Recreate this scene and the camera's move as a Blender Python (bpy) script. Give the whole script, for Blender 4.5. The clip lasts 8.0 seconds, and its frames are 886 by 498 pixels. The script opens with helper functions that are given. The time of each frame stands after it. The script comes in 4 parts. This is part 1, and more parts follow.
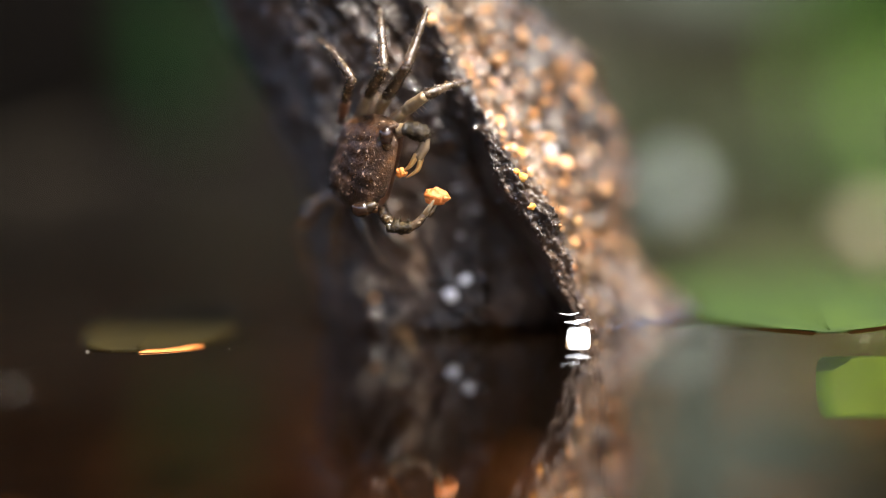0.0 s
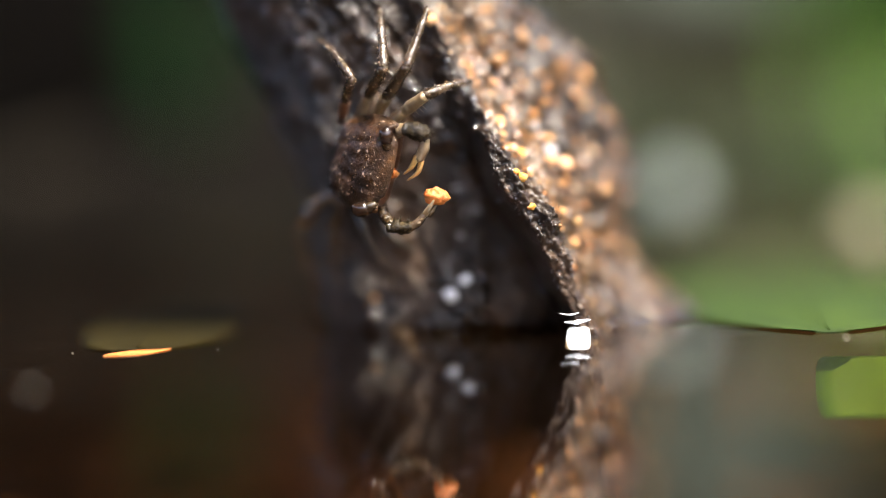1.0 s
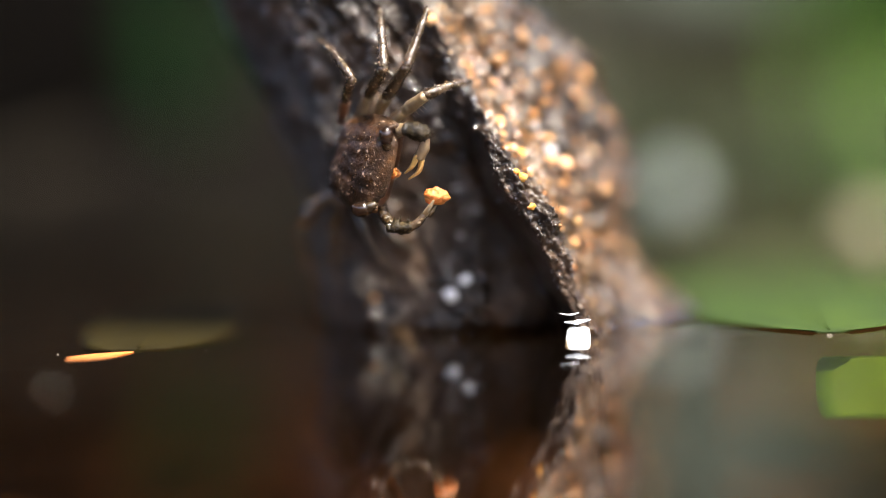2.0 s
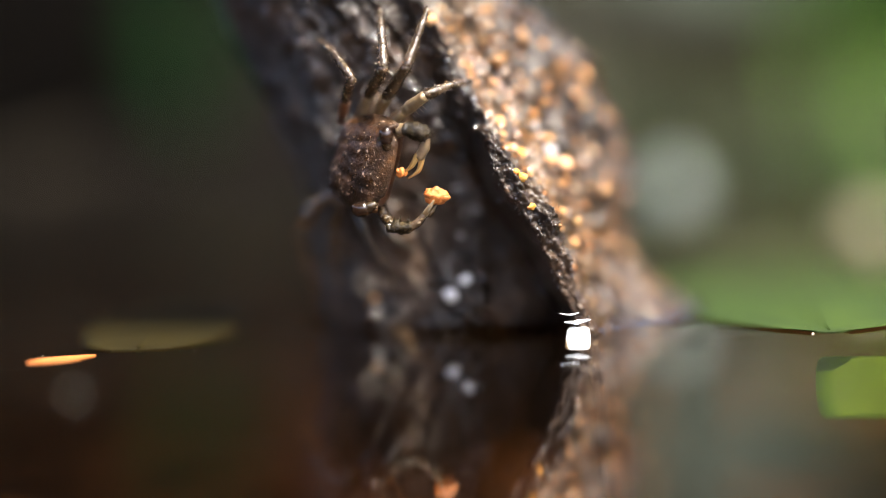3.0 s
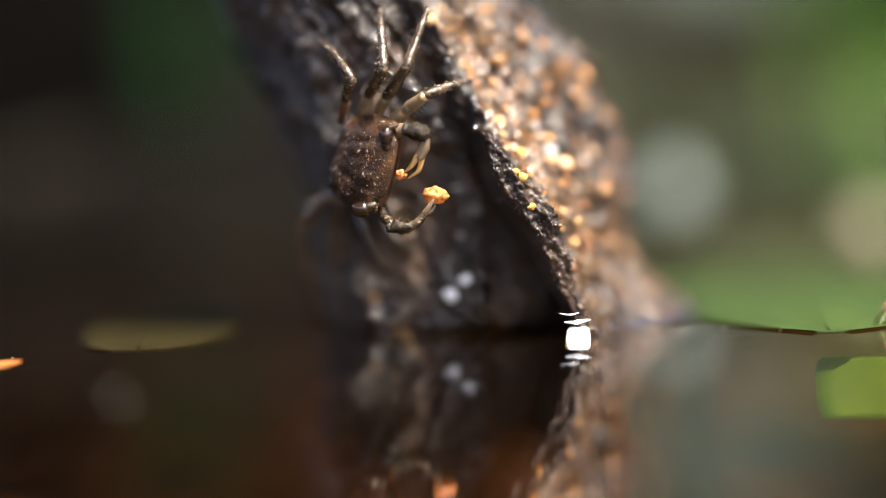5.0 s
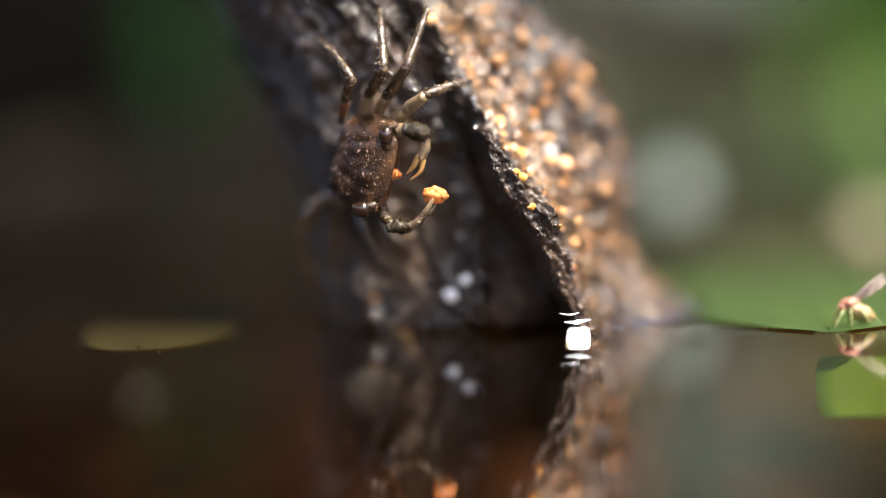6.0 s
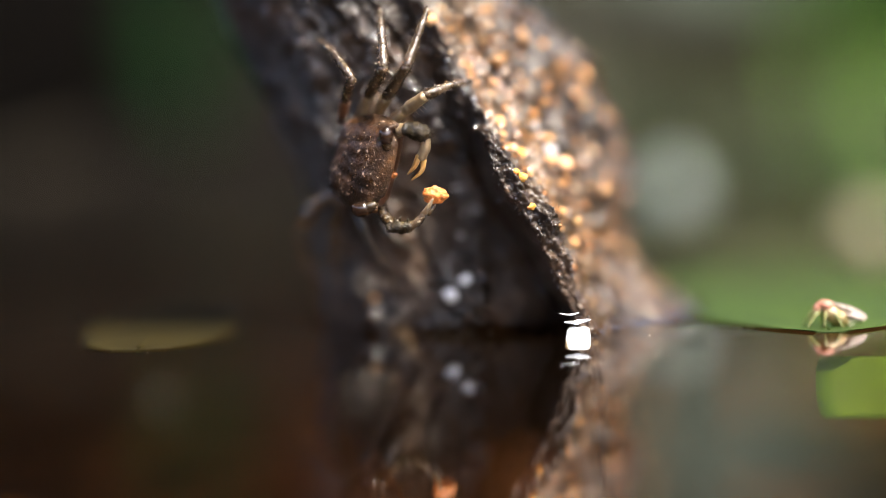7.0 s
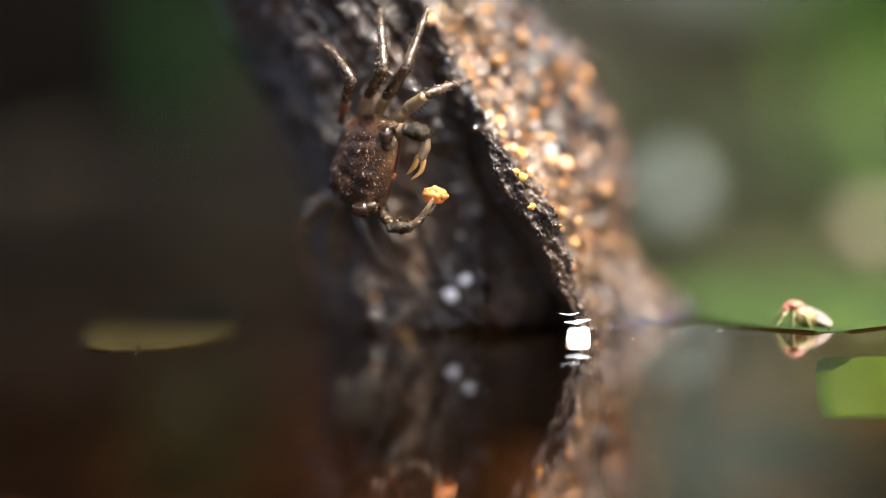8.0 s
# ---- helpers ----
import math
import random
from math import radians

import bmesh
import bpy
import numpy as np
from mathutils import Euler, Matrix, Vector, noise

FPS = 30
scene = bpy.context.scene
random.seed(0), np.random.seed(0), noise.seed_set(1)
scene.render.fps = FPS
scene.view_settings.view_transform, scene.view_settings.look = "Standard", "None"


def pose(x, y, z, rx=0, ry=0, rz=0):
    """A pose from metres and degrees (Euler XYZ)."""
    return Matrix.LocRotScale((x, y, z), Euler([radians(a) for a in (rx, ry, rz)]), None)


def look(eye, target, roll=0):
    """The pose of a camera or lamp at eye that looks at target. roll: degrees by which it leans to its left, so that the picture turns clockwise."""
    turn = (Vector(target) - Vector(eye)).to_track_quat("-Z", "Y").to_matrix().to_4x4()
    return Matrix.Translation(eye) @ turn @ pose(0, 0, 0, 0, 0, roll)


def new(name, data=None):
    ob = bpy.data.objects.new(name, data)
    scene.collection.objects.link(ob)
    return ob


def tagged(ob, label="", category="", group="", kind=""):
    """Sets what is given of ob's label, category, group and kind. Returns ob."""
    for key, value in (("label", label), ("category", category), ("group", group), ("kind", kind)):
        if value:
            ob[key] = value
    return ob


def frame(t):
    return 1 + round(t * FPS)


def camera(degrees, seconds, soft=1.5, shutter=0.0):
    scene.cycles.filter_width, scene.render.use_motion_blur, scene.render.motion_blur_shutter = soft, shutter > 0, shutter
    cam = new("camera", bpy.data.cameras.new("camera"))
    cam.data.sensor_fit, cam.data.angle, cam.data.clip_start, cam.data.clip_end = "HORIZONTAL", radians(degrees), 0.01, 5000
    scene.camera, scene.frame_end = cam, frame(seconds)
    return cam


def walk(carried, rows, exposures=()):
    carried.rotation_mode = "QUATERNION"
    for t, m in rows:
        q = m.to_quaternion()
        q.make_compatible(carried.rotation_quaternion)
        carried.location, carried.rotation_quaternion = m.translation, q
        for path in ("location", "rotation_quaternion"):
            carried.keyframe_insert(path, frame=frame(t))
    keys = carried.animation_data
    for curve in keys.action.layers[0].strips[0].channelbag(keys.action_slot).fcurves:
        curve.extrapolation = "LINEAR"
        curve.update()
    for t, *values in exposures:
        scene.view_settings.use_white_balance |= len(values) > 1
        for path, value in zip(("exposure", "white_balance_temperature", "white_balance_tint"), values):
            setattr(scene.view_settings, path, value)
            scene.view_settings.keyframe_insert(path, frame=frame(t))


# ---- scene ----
# A small crab feeding on a wet log that leans out of a shallow forest pool. Lengths in the plan are millimetres.
MM = 0.001
cam = camera(28, 8.0, soft=0.8)
EYE = pose(0, -0.2515, 0.0286, 86.5, 0, 0) @ pose(0, 0, 0, 0, 0, -1.8)
walk(cam, [(0, EYE), (8, EYE)])
cam.data.dof.use_dof = True
cam.data.dof.focus_distance = 0.2505
cam.data.dof.aperture_fstop = 1.9
cam.data.dof.aperture_blades = 9

# ---- light: high sun, a little to the right, through a gap in the added canopy, open sky overhead ----
scene.view_settings.exposure = 2.37
SUN = Vector((0.32, -0.30, 0.90)).normalized()
world = bpy.data.worlds.new("world")
scene.world = world
world.use_nodes = True
wn = world.node_tree.nodes
sky = wn.new("ShaderNodeTexSky")
sky.sky_type = 'NISHITA'
sky.sun_disc = False
sky.air_density = 0.85
sky.dust_density = 4.0
sky.ozone_density = 0.5
sky.sun_elevation = math.asin(SUN.z)
sky.sun_rotation = math.atan2(SUN.x, SUN.y)
wn["Background"].inputs["Strength"].default_value = 0.15
world.node_tree.links.new(sky.outputs[0], wn["Background"].inputs["Color"])
sun = new("sun", bpy.data.lights.new("sun", 'SUN'))
sun.data.energy = 2.45
sun.data.angle = radians(0.6)
sun.data.color = (1.0, 0.92, 0.78)
sun.matrix_world = look(SUN * 3, (0, 0, 0))


# ---- materials ----
def material(name, stops, scale, rough=0.5, bump=0.3, bump_scale=None, coat=0.0, subsurface=0.0, rough_vary=0.0, detail=6,
             speck=None, speck_scale=900, speck_at=0.62, transmission=0.0, stretch=(1, 1, 1), bump_dist=0.0004, spec=0.5, coat_bump=True):
    """Principled material: colour ramp over noise at two scales, optional pale specks, fine relief."""
    m = bpy.data.materials.new(name)
    m.use_nodes = True
    n, l = m.node_tree.nodes, m.node_tree.links
    b = n["Principled BSDF"]
    tc = n.new("ShaderNodeTexCoord")
    mp = n.new("ShaderNodeMapping")
    mp.inputs["Scale"].default_value = stretch
    l.new(tc.outputs["Object"], mp.inputs["Vector"])
    big = n.new("ShaderNodeTexNoise")
    big.inputs["Scale"].default_value = scale
    big.inputs["Detail"].default_value = detail
    big.inputs["Roughness"].default_value = 0.65
    l.new(mp.outputs[0], big.inputs["Vector"])
    ramp = n.new("ShaderNodeValToRGB")
    el = ramp.color_ramp.elements
    for i, (pos, col) in enumerate(stops):
        e = el[i] if i < 2 else el.new(pos)
        e.position, e.color = pos, (*col, 1)
    l.new(big.outputs["Fac"], ramp.inputs["Fac"])
    colour = ramp.outputs["Color"]
    if speck:
        sn = n.new("ShaderNodeTexNoise")
        sn.inputs["Scale"].default_value = speck_scale
        sn.inputs["Detail"].default_value = 3
        l.new(mp.outputs[0], sn.inputs["Vector"])
        sr = n.new("ShaderNodeMapRange")
        sr.inputs["From Min"].default_value, sr.inputs["From Max"].default_value = speck_at, speck_at + 0.08
        l.new(sn.outputs["Fac"], sr.inputs["Value"])
        mix = n.new("ShaderNodeMix")
        mix.data_type = 'RGBA'
        mix.inputs["B"].default_value = (*speck, 1)
        for s in mix.inputs:
            if s.name == "B" and s.type == 'RGBA':
                s.default_value = (*speck, 1)
            if s.name == "A" and s.type == 'RGBA':
                l.new(colour, s)
        l.new(sr.outputs[0], mix.inputs[0])
        colour = [o for o in mix.outputs if o.type == 'RGBA'][0]
    l.new(colour, b.inputs["Base Color"])
    b.inputs["Roughness"].default_value = rough
    if rough_vary:
        rr = n.new("ShaderNodeMapRange")
        rr.inputs["From Min"].default_value, rr.inputs["From Max"].default_value = 0.3, 0.7
        rr.inputs["To Min"].default_value, rr.inputs["To Max"].default_value = max(0.03, rough - rough_vary), rough + rough_vary
        rn = n.new("ShaderNodeTexNoise")
        rn.inputs["Scale"].default_value = scale * 2.3
        l.new(mp.outputs[0], rn.inputs["Vector"])
        l.new(rn.outputs["Fac"], rr.inputs["Value"])
        l.new(rr.outputs[0], b.inputs["Roughness"])
    b.inputs["Specular IOR Level"].default_value = spec
    b.inputs["Coat Weight"].default_value = coat
    b.inputs["Coat Roughness"].default_value = 0.1
    b.inputs["Coat IOR"].default_value = 1.45
    b.inputs["Transmission Weight"].default_value = transmission
    if subsurface:
        b.inputs["Subsurface Weight"].default_value = subsurface
        b.inputs["Subsurface Radius"].default_value = (1.0, 0.6, 0.3)
        b.inputs["Subsurface Scale"].default_value = 0.0008
    if bump:
        fine = n.new("ShaderNodeTexNoise")
        fine.inputs["Scale"].default_value = bump_scale or scale * 6
        fine.inputs["Detail"].default_value = 5
        l.new(mp.outputs[0], fine.inputs["Vector"])
        bp = n.new("ShaderNodeBump")
        bp.inputs["Strength"].default_value = bump
        bp.inputs["Distance"].default_value = bump_dist
        l.new(fine.outputs["Fac"], bp.inputs["Height"])
        l.new(bp.outputs[0], b.inputs["Normal"])
        if coat_bump:
            l.new(bp.outputs[0], b.inputs["Coat Normal"])
    return m


BARK = material("wet_bark", [(0.34, (0.008, 0.005, 0.003)), (0.5, (0.022, 0.0125, 0.007)), (0.7, (0.066, 0.034, 0.015))], 90,
                rough=0.4, rough_vary=0.15, bump=0.7, bump_scale=900, bump_dist=0.0006, speck=(0.14, 0.075, 0.038), speck_scale=520, speck_at=0.66, spec=0.4, coat=0.4,
                coat_bump=False)
PEELED = material("peeled_wood", [(0.3, (0.015, 0.008, 0.004)), (0.48, (0.047, 0.026, 0.011)), (0.68, (0.11, 0.062, 0.026))], 70,
                  rough=0.45, rough_vary=0.15, bump=0.6, bump_scale=800, bump_dist=0.0005, speck=(0.36, 0.21, 0.09), speck_scale=520, speck_at=0.62, coat=0.25,
                  subsurface=0.1, coat_bump=False)


def wet_film(m, scale, dist, rough=0.05):
    """A smooth film of water over a rough surface: its gloss follows gentle swells only."""
    n, l = m.node_tree.nodes, m.node_tree.links
    b = n["Principled BSDF"]
    tc = n.new("ShaderNodeTexCoord")
    nz = n.new("ShaderNodeTexNoise")
    nz.inputs["Scale"].default_value = scale
    nz.inputs["Detail"].default_value = 3.5
    bp = n.new("ShaderNodeBump")
    bp.inputs["Strength"].default_value = 1.0
    bp.inputs["Distance"].default_value = dist
    l.new(tc.outputs["Object"], nz.inputs["Vector"])
    l.new(nz.outputs["Fac"], bp.inputs["Height"])
    l.new(bp.outputs[0], b.inputs["Coat Normal"])
    b.inputs["Coat Roughness"].default_value = rough


wet_film(BARK, 420, 0.0016, 0.12)
wet_film(PEELED, 420, 0.0012, 0.22)
CRUST = material("sandy_crust", [(0.3, (0.08, 0.037, 0.013)), (0.5, (0.21, 0.105, 0.037)), (0.7, (0.34, 0.195, 0.08))], 260,
                 rough=0.3, rough_vary=0.15, bump=0.6, bump_scale=2500, subsurface=0.15)
def vary_by_grain(m, stops):
    """Gives every grain of a scattered mesh its own colour."""
    n, l = m.node_tree.nodes, m.node_tree.links
    b = n["Principled BSDF"]
    g = n.new("ShaderNodeNewGeometry")
    ramp = n.new("ShaderNodeValToRGB")
    el = ramp.color_ramp.elements
    for i, (pos, col) in enumerate(stops):
        e = el[i] if i < 2 else el.new(pos)
        e.position, e.color = pos, (*col, 1)
    mix = n.new("ShaderNodeMix")
    mix.data_type, mix.blend_type = 'RGBA', 'MULTIPLY'
    mix.inputs[0].default_value = 1.0
    l.new(g.outputs["Random Per Island"], ramp.inputs["Fac"])
    old = b.inputs["Base Color"].links[0].from_socket
    l.new(old, [k for k in mix.inputs if k.name == "A" and k.type == 'RGBA'][0])
    l.new(ramp.outputs["Color"], [k for k in mix.inputs if k.name == "B" and k.type == 'RGBA'][0])
    l.new([k for k in mix.outputs if k.type == 'RGBA'][0], b.inputs["Base Color"])


vary_by_grain(CRUST, [(0.0, (0.12, 0.09, 0.07)), (0.4, (0.5, 0.4, 0.33)), (0.75, (1.1, 0.95, 0.8)), (0.94, (1.5, 1.6, 1.9))])
SPARK = material("bright_grain", [(0.3, (0.60, 0.36, 0.16)), (0.7, (0.80, 0.55, 0.30))], 400, rough=0.14, bump=0.3, bump_scale=2500, coat=0.7)
vary_by_grain(SPARK, [(0.0, (0.35, 0.22, 0.15)), (0.4, (0.9, 0.62, 0.4)), (0.75, (1.0, 0.9, 0.75)), (0.95, (1.1, 1.3, 2.0))])
# glossy grains added to give the wet log its sun glints
GLINT_DARK = material("dark_glint_grain", [(0.3, (0.012, 0.008, 0.006)), (0.7, (0.045, 0.027, 0.016))], 300, rough=0.12, bump=0, coat=1.0)
GLINT_GOLD = material("gold_glint_grain", [(0.3, (0.16, 0.075, 0.028)), (0.7, (0.36, 0.19, 0.075))], 300, rough=0.22, bump=0, coat=1.0)
for m in (GLINT_DARK, GLINT_GOLD):
    m.node_tree.nodes["Principled BSDF"].inputs["Coat Roughness"].default_value = 0.12
    m.node_tree.nodes["Principled BSDF"].inputs["IOR"].default_value = 2.3
GRIT = material("dark_grit", [(0.3, (0.014, 0.009, 0.007)), (0.6, (0.05, 0.03, 0.02))], 500, rough=0.2, bump=0.5, bump_scale=3000, spec=0.6, coat=0.4)
SHELL = material("crab_shell", [(0.3, (0.010, 0.005, 0.0024)), (0.5, (0.029, 0.0125, 0.0045)), (0.72, (0.09, 0.038, 0.011))], 260,
                 rough=0.34, rough_vary=0.12, bump=0.6, bump_scale=2600, speck=(0.48, 0.34, 0.25), speck_scale=1300, speck_at=0.64, spec=0.25,
                 coat=0.35, subsurface=0.1, coat_bump=False)
wet_film(SHELL, 900, 0.00016, 0.12)
FACE = material("crab_face", [(0.3, (0.07, 0.03, 0.016)), (0.7, (0.19, 0.08, 0.035))], 600, rough=0.3, bump=0.4, subsurface=0.2, coat=0.3)
LEG = material("crab_leg", [(0.3, (0.022, 0.013, 0.006)), (0.55, (0.058, 0.036, 0.018)), (0.75, (0.15, 0.10, 0.056))], 420, rough=0.2,
               rough_vary=0.1, bump=0.5, bump_scale=2200, speck=(0.45, 0.36, 0.25), speck_scale=1600, speck_at=0.63, coat=0.75, coat_bump=False, subsurface=0.2)
# darker copy of the leg colour, for legs shaded by the shell
LEG_SHADE = material("crab_leg_shade", [(0.3, (0.014, 0.012, 0.010)), (0.7, (0.050, 0.043, 0.035))], 420, rough=0.3, bump=0.3, bump_scale=2200, coat=0.5, coat_bump=False)
PALE = material("crab_pale", [(0.3, (0.12, 0.082, 0.045)), (0.7, (0.27, 0.195, 0.115))], 400, rough=0.3, bump=0.3, subsurface=0.4, coat=0.2)
DARK_JOINT = material("crab_joint", [(0.3, (0.012, 0.008, 0.004)), (0.55, (0.034, 0.024, 0.011)), (0.75, (0.12, 0.09, 0.045))], 900, rough=0.16,
                      bump=0.8, bump_scale=3500, coat=0.4, coat_bump=False, spec=0.25)
wet_film(DARK_JOINT, 2200, 0.0006, 0.1)
FINGER = material("crab_finger", [(0.3, (0.34, 0.18, 0.05)), (0.7, (0.48, 0.29, 0.10))], 500, rough=0.28, bump=0.2, subsurface=0.3, coat=0.3)
CORNEA = material("eye", [(0.3, (0.007, 0.0035, 0.002)), (0.7, (0.034, 0.017, 0.009))], 900, rough=0.22, bump=0.0, bump_scale=3000, coat=0.6, coat_bump=False, spec=0.4)
# pale grey colour in place of glints off wet bark
PALE_GLINT = material("pale_glint", [(0.3, (0.36, 0.34, 0.33)), (0.7, (0.55, 0.54, 0.55))], 500, rough=0.12, bump=0.2, coat=0.8)
GRANULE = material("shell_granule", [(0.3, (0.14, 0.085, 0.055)), (0.6, (0.36, 0.27, 0.20)), (0.8, (0.6, 0.54, 0.47))], 700, rough=0.15, bump=0, coat=0.6)
vary_by_grain(GRANULE, [(0.0, (0.25, 0.2, 0.18)), (0.5, (0.6, 0.5, 0.45)), (0.8, (1.2, 1.1, 1.0)), (0.95, (1.7, 1.7, 1.6))])
ORANGE = material("orange_grain", [(0.3, (0.55, 0.27, 0.11)), (0.7, (0.72, 0.43, 0.23))], 300, rough=0.25, bump=0.4, subsurface=0.2)
# white colour stands for two bright glints low on the log
WHITE_GLINT = material("white_glint", [(0.3, (0.74, 0.75, 0.77)), (0.7, (0.86, 0.87, 0.88))], 300, rough=0.1, bump=0.1, coat=1.0)
FOOD = material("orange_food", [(0.3, (0.58, 0.15, 0.03)), (0.7, (0.74, 0.26, 0.065))], 500, rough=0.35, bump=0.4, subsurface=0.3)
YELLOW = material("yellow_grain", [(0.3, (0.78, 0.36, 0.06)), (0.7, (0.88, 0.50, 0.14))], 500, rough=0.25, bump=0.2, subsurface=0.3)
LEAF_ORANGE = material("fallen_leaf_orange", [(0.3, (0.60, 0.16, 0.03)), (0.7, (0.80, 0.29, 0.075))], 300, rough=0.4, bump=0.5, bump_scale=1600, stretch=(1, 3, 1))
# yellow darkened well below a leaf's own tone, shade put into colour
LEAF_YELLOW_SHADE = material("fallen_leaf_yellow_shade", [(0.3, (0.009, 0.0066, 0.001)), (0.7, (0.026, 0.019, 0.0025))], 120, rough=0.8, spec=0.1, bump=0.4)
LEAF_GREEN = material("leaf_green", [(0.3, (0.03, 0.05, 0.006)), (0.55, (0.055, 0.085, 0.010)), (0.75, (0.09, 0.13, 0.02))], 70, rough=0.4, bump=0.5, bump_scale=500)
LEAF_WET = material("leaf_wet_green", [(0.3, (0.010, 0.022, 0.004)), (0.5, (0.024, 0.045, 0.007)), (0.7, (0.044, 0.074, 0.010))], 70, rough=0.8, bump=0.4, bump_scale=500, spec=0.15)
# dark green with the trunk's shade in its colour; also used for stems
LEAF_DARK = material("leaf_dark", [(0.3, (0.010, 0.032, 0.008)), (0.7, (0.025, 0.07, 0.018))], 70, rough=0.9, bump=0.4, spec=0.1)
LEAF_OLIVE = material("leaf_olive", [(0.3, (0.022, 0.026, 0.009)), (0.7, (0.055, 0.06, 0.022))], 50, rough=0.8, bump=0.5, spec=0.15)
LEAF_BRIGHT = material("leaf_bright", [(0.3, (0.05, 0.16, 0.001)), (0.7, (0.10, 0.25, 0.002))], 60, rough=0.5, bump=0.25, bump_scale=500)
# brighter copy of the leaf green, with sunlight put into its colour
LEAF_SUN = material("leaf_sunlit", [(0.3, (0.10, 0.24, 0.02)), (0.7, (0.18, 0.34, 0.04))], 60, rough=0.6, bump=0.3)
LEAF_TAN = material("leaf_tan", [(0.3, (0.13, 0.12, 0.07)), (0.7, (0.22, 0.20, 0.12))], 60, rough=0.7, bump=0.3)
LEAF_BROWN = material("leaf_litter", [(0.3, (0.035, 0.016, 0.007)), (0.55, (0.085, 0.037, 0.015)), (0.75, (0.16, 0.074, 0.03))], 60, rough=0.5, bump=0.5)
WING = material("wing", [(0.3, (0.24, 0.18, 0.15)), (0.7, (0.42, 0.36, 0.32))], 900, rough=0.25, bump=0.4, transmission=0.3)
INSECT = material("insect_body", [(0.3, (0.22, 0.14, 0.06)), (0.7, (0.36, 0.28, 0.13))], 700, rough=0.3, bump=0.3, subsurface=0.3, coat=0.3)
INSECT_PINK = material("insect_thorax", [(0.3, (0.30, 0.10, 0.07)), (0.7, (0.44, 0.22, 0.16))], 700, rough=0.3, bump=0.3, subsurface=0.3)
INSECT_LEG = material("insect_leg", [(0.3, (0.11, 0.12, 0.04)), (0.7, (0.24, 0.25, 0.11))], 700, rough=0.25, bump=0.1, subsurface=0.3)
SPECK = material("pollen", [(0.3, (0.7, 0.6, 0.45)), (0.7, (0.9, 0.85, 0.75))], 900, rough=0.4, bump=0.2)


def water_material():
    """Clear tea-brown water: glossy by Fresnel over a tinted see-through body, with faint wind ripple."""
    m = bpy.data.materials.new("water")
    m.use_nodes = True
    n, l = m.node_tree.nodes, m.node_tree.links
    n.remove(n["Principled BSDF"])
    gl, tr, mx, fr = (n.new("ShaderNode" + k) for k in ("BsdfGlossy", "BsdfTransparent", "MixShader", "Fresnel"))
    gl.inputs["Roughness"].default_value = 0.0
    gl.inputs["Color"].default_value = (1, 1, 1, 1)
    tr.inputs["Color"].default_value = (0.66, 0.55, 0.39, 1)
    fr.inputs["IOR"].default_value = 1.333
    tc = n.new("ShaderNodeTexCoord")
    mp = n.new("ShaderNodeMapping")
    mp.inputs["Scale"].default_value = (0.45, 1.0, 1.0)
    nz = n.new("ShaderNodeTexNoise")
    nz.inputs["Scale"].default_value = 95
    nz.inputs["Detail"].default_value = 2
    bp = n.new("ShaderNodeBump")
    bp.inputs["Strength"].default_value = 0.2
    bp.inputs["Distance"].default_value = 0.00035
    l.new(tc.outputs["Object"], mp.inputs["Vector"])
    l.new(mp.outputs[0], nz.inputs["Vector"])
    l.new(nz.outputs["Fac"], bp.inputs["Height"])
    for k in (gl, fr):
        l.new(bp.outputs[0], k.inputs["Normal"])
    # fine brown silt hanging in the water
    silt, body = n.new("ShaderNodeBsdfDiffuse"), n.new("ShaderNodeMixShader")
    silt.inputs["Color"].default_value = (0.20, 0.105, 0.048, 1)
    body.inputs[0].default_value = 0.005
    l.new(tr.outputs[0], body.inputs[1])
    l.new(silt.outputs[0], body.inputs[2])
    l.new(fr.outputs[0], mx.inputs[0])
    l.new(body.outputs[0], mx.inputs[1])
    l.new(gl.outputs[0], mx.inputs[2])
    l.new(mx.outputs[0], n["Material Output"].inputs["Surface"])
    return m


WATER = water_material()


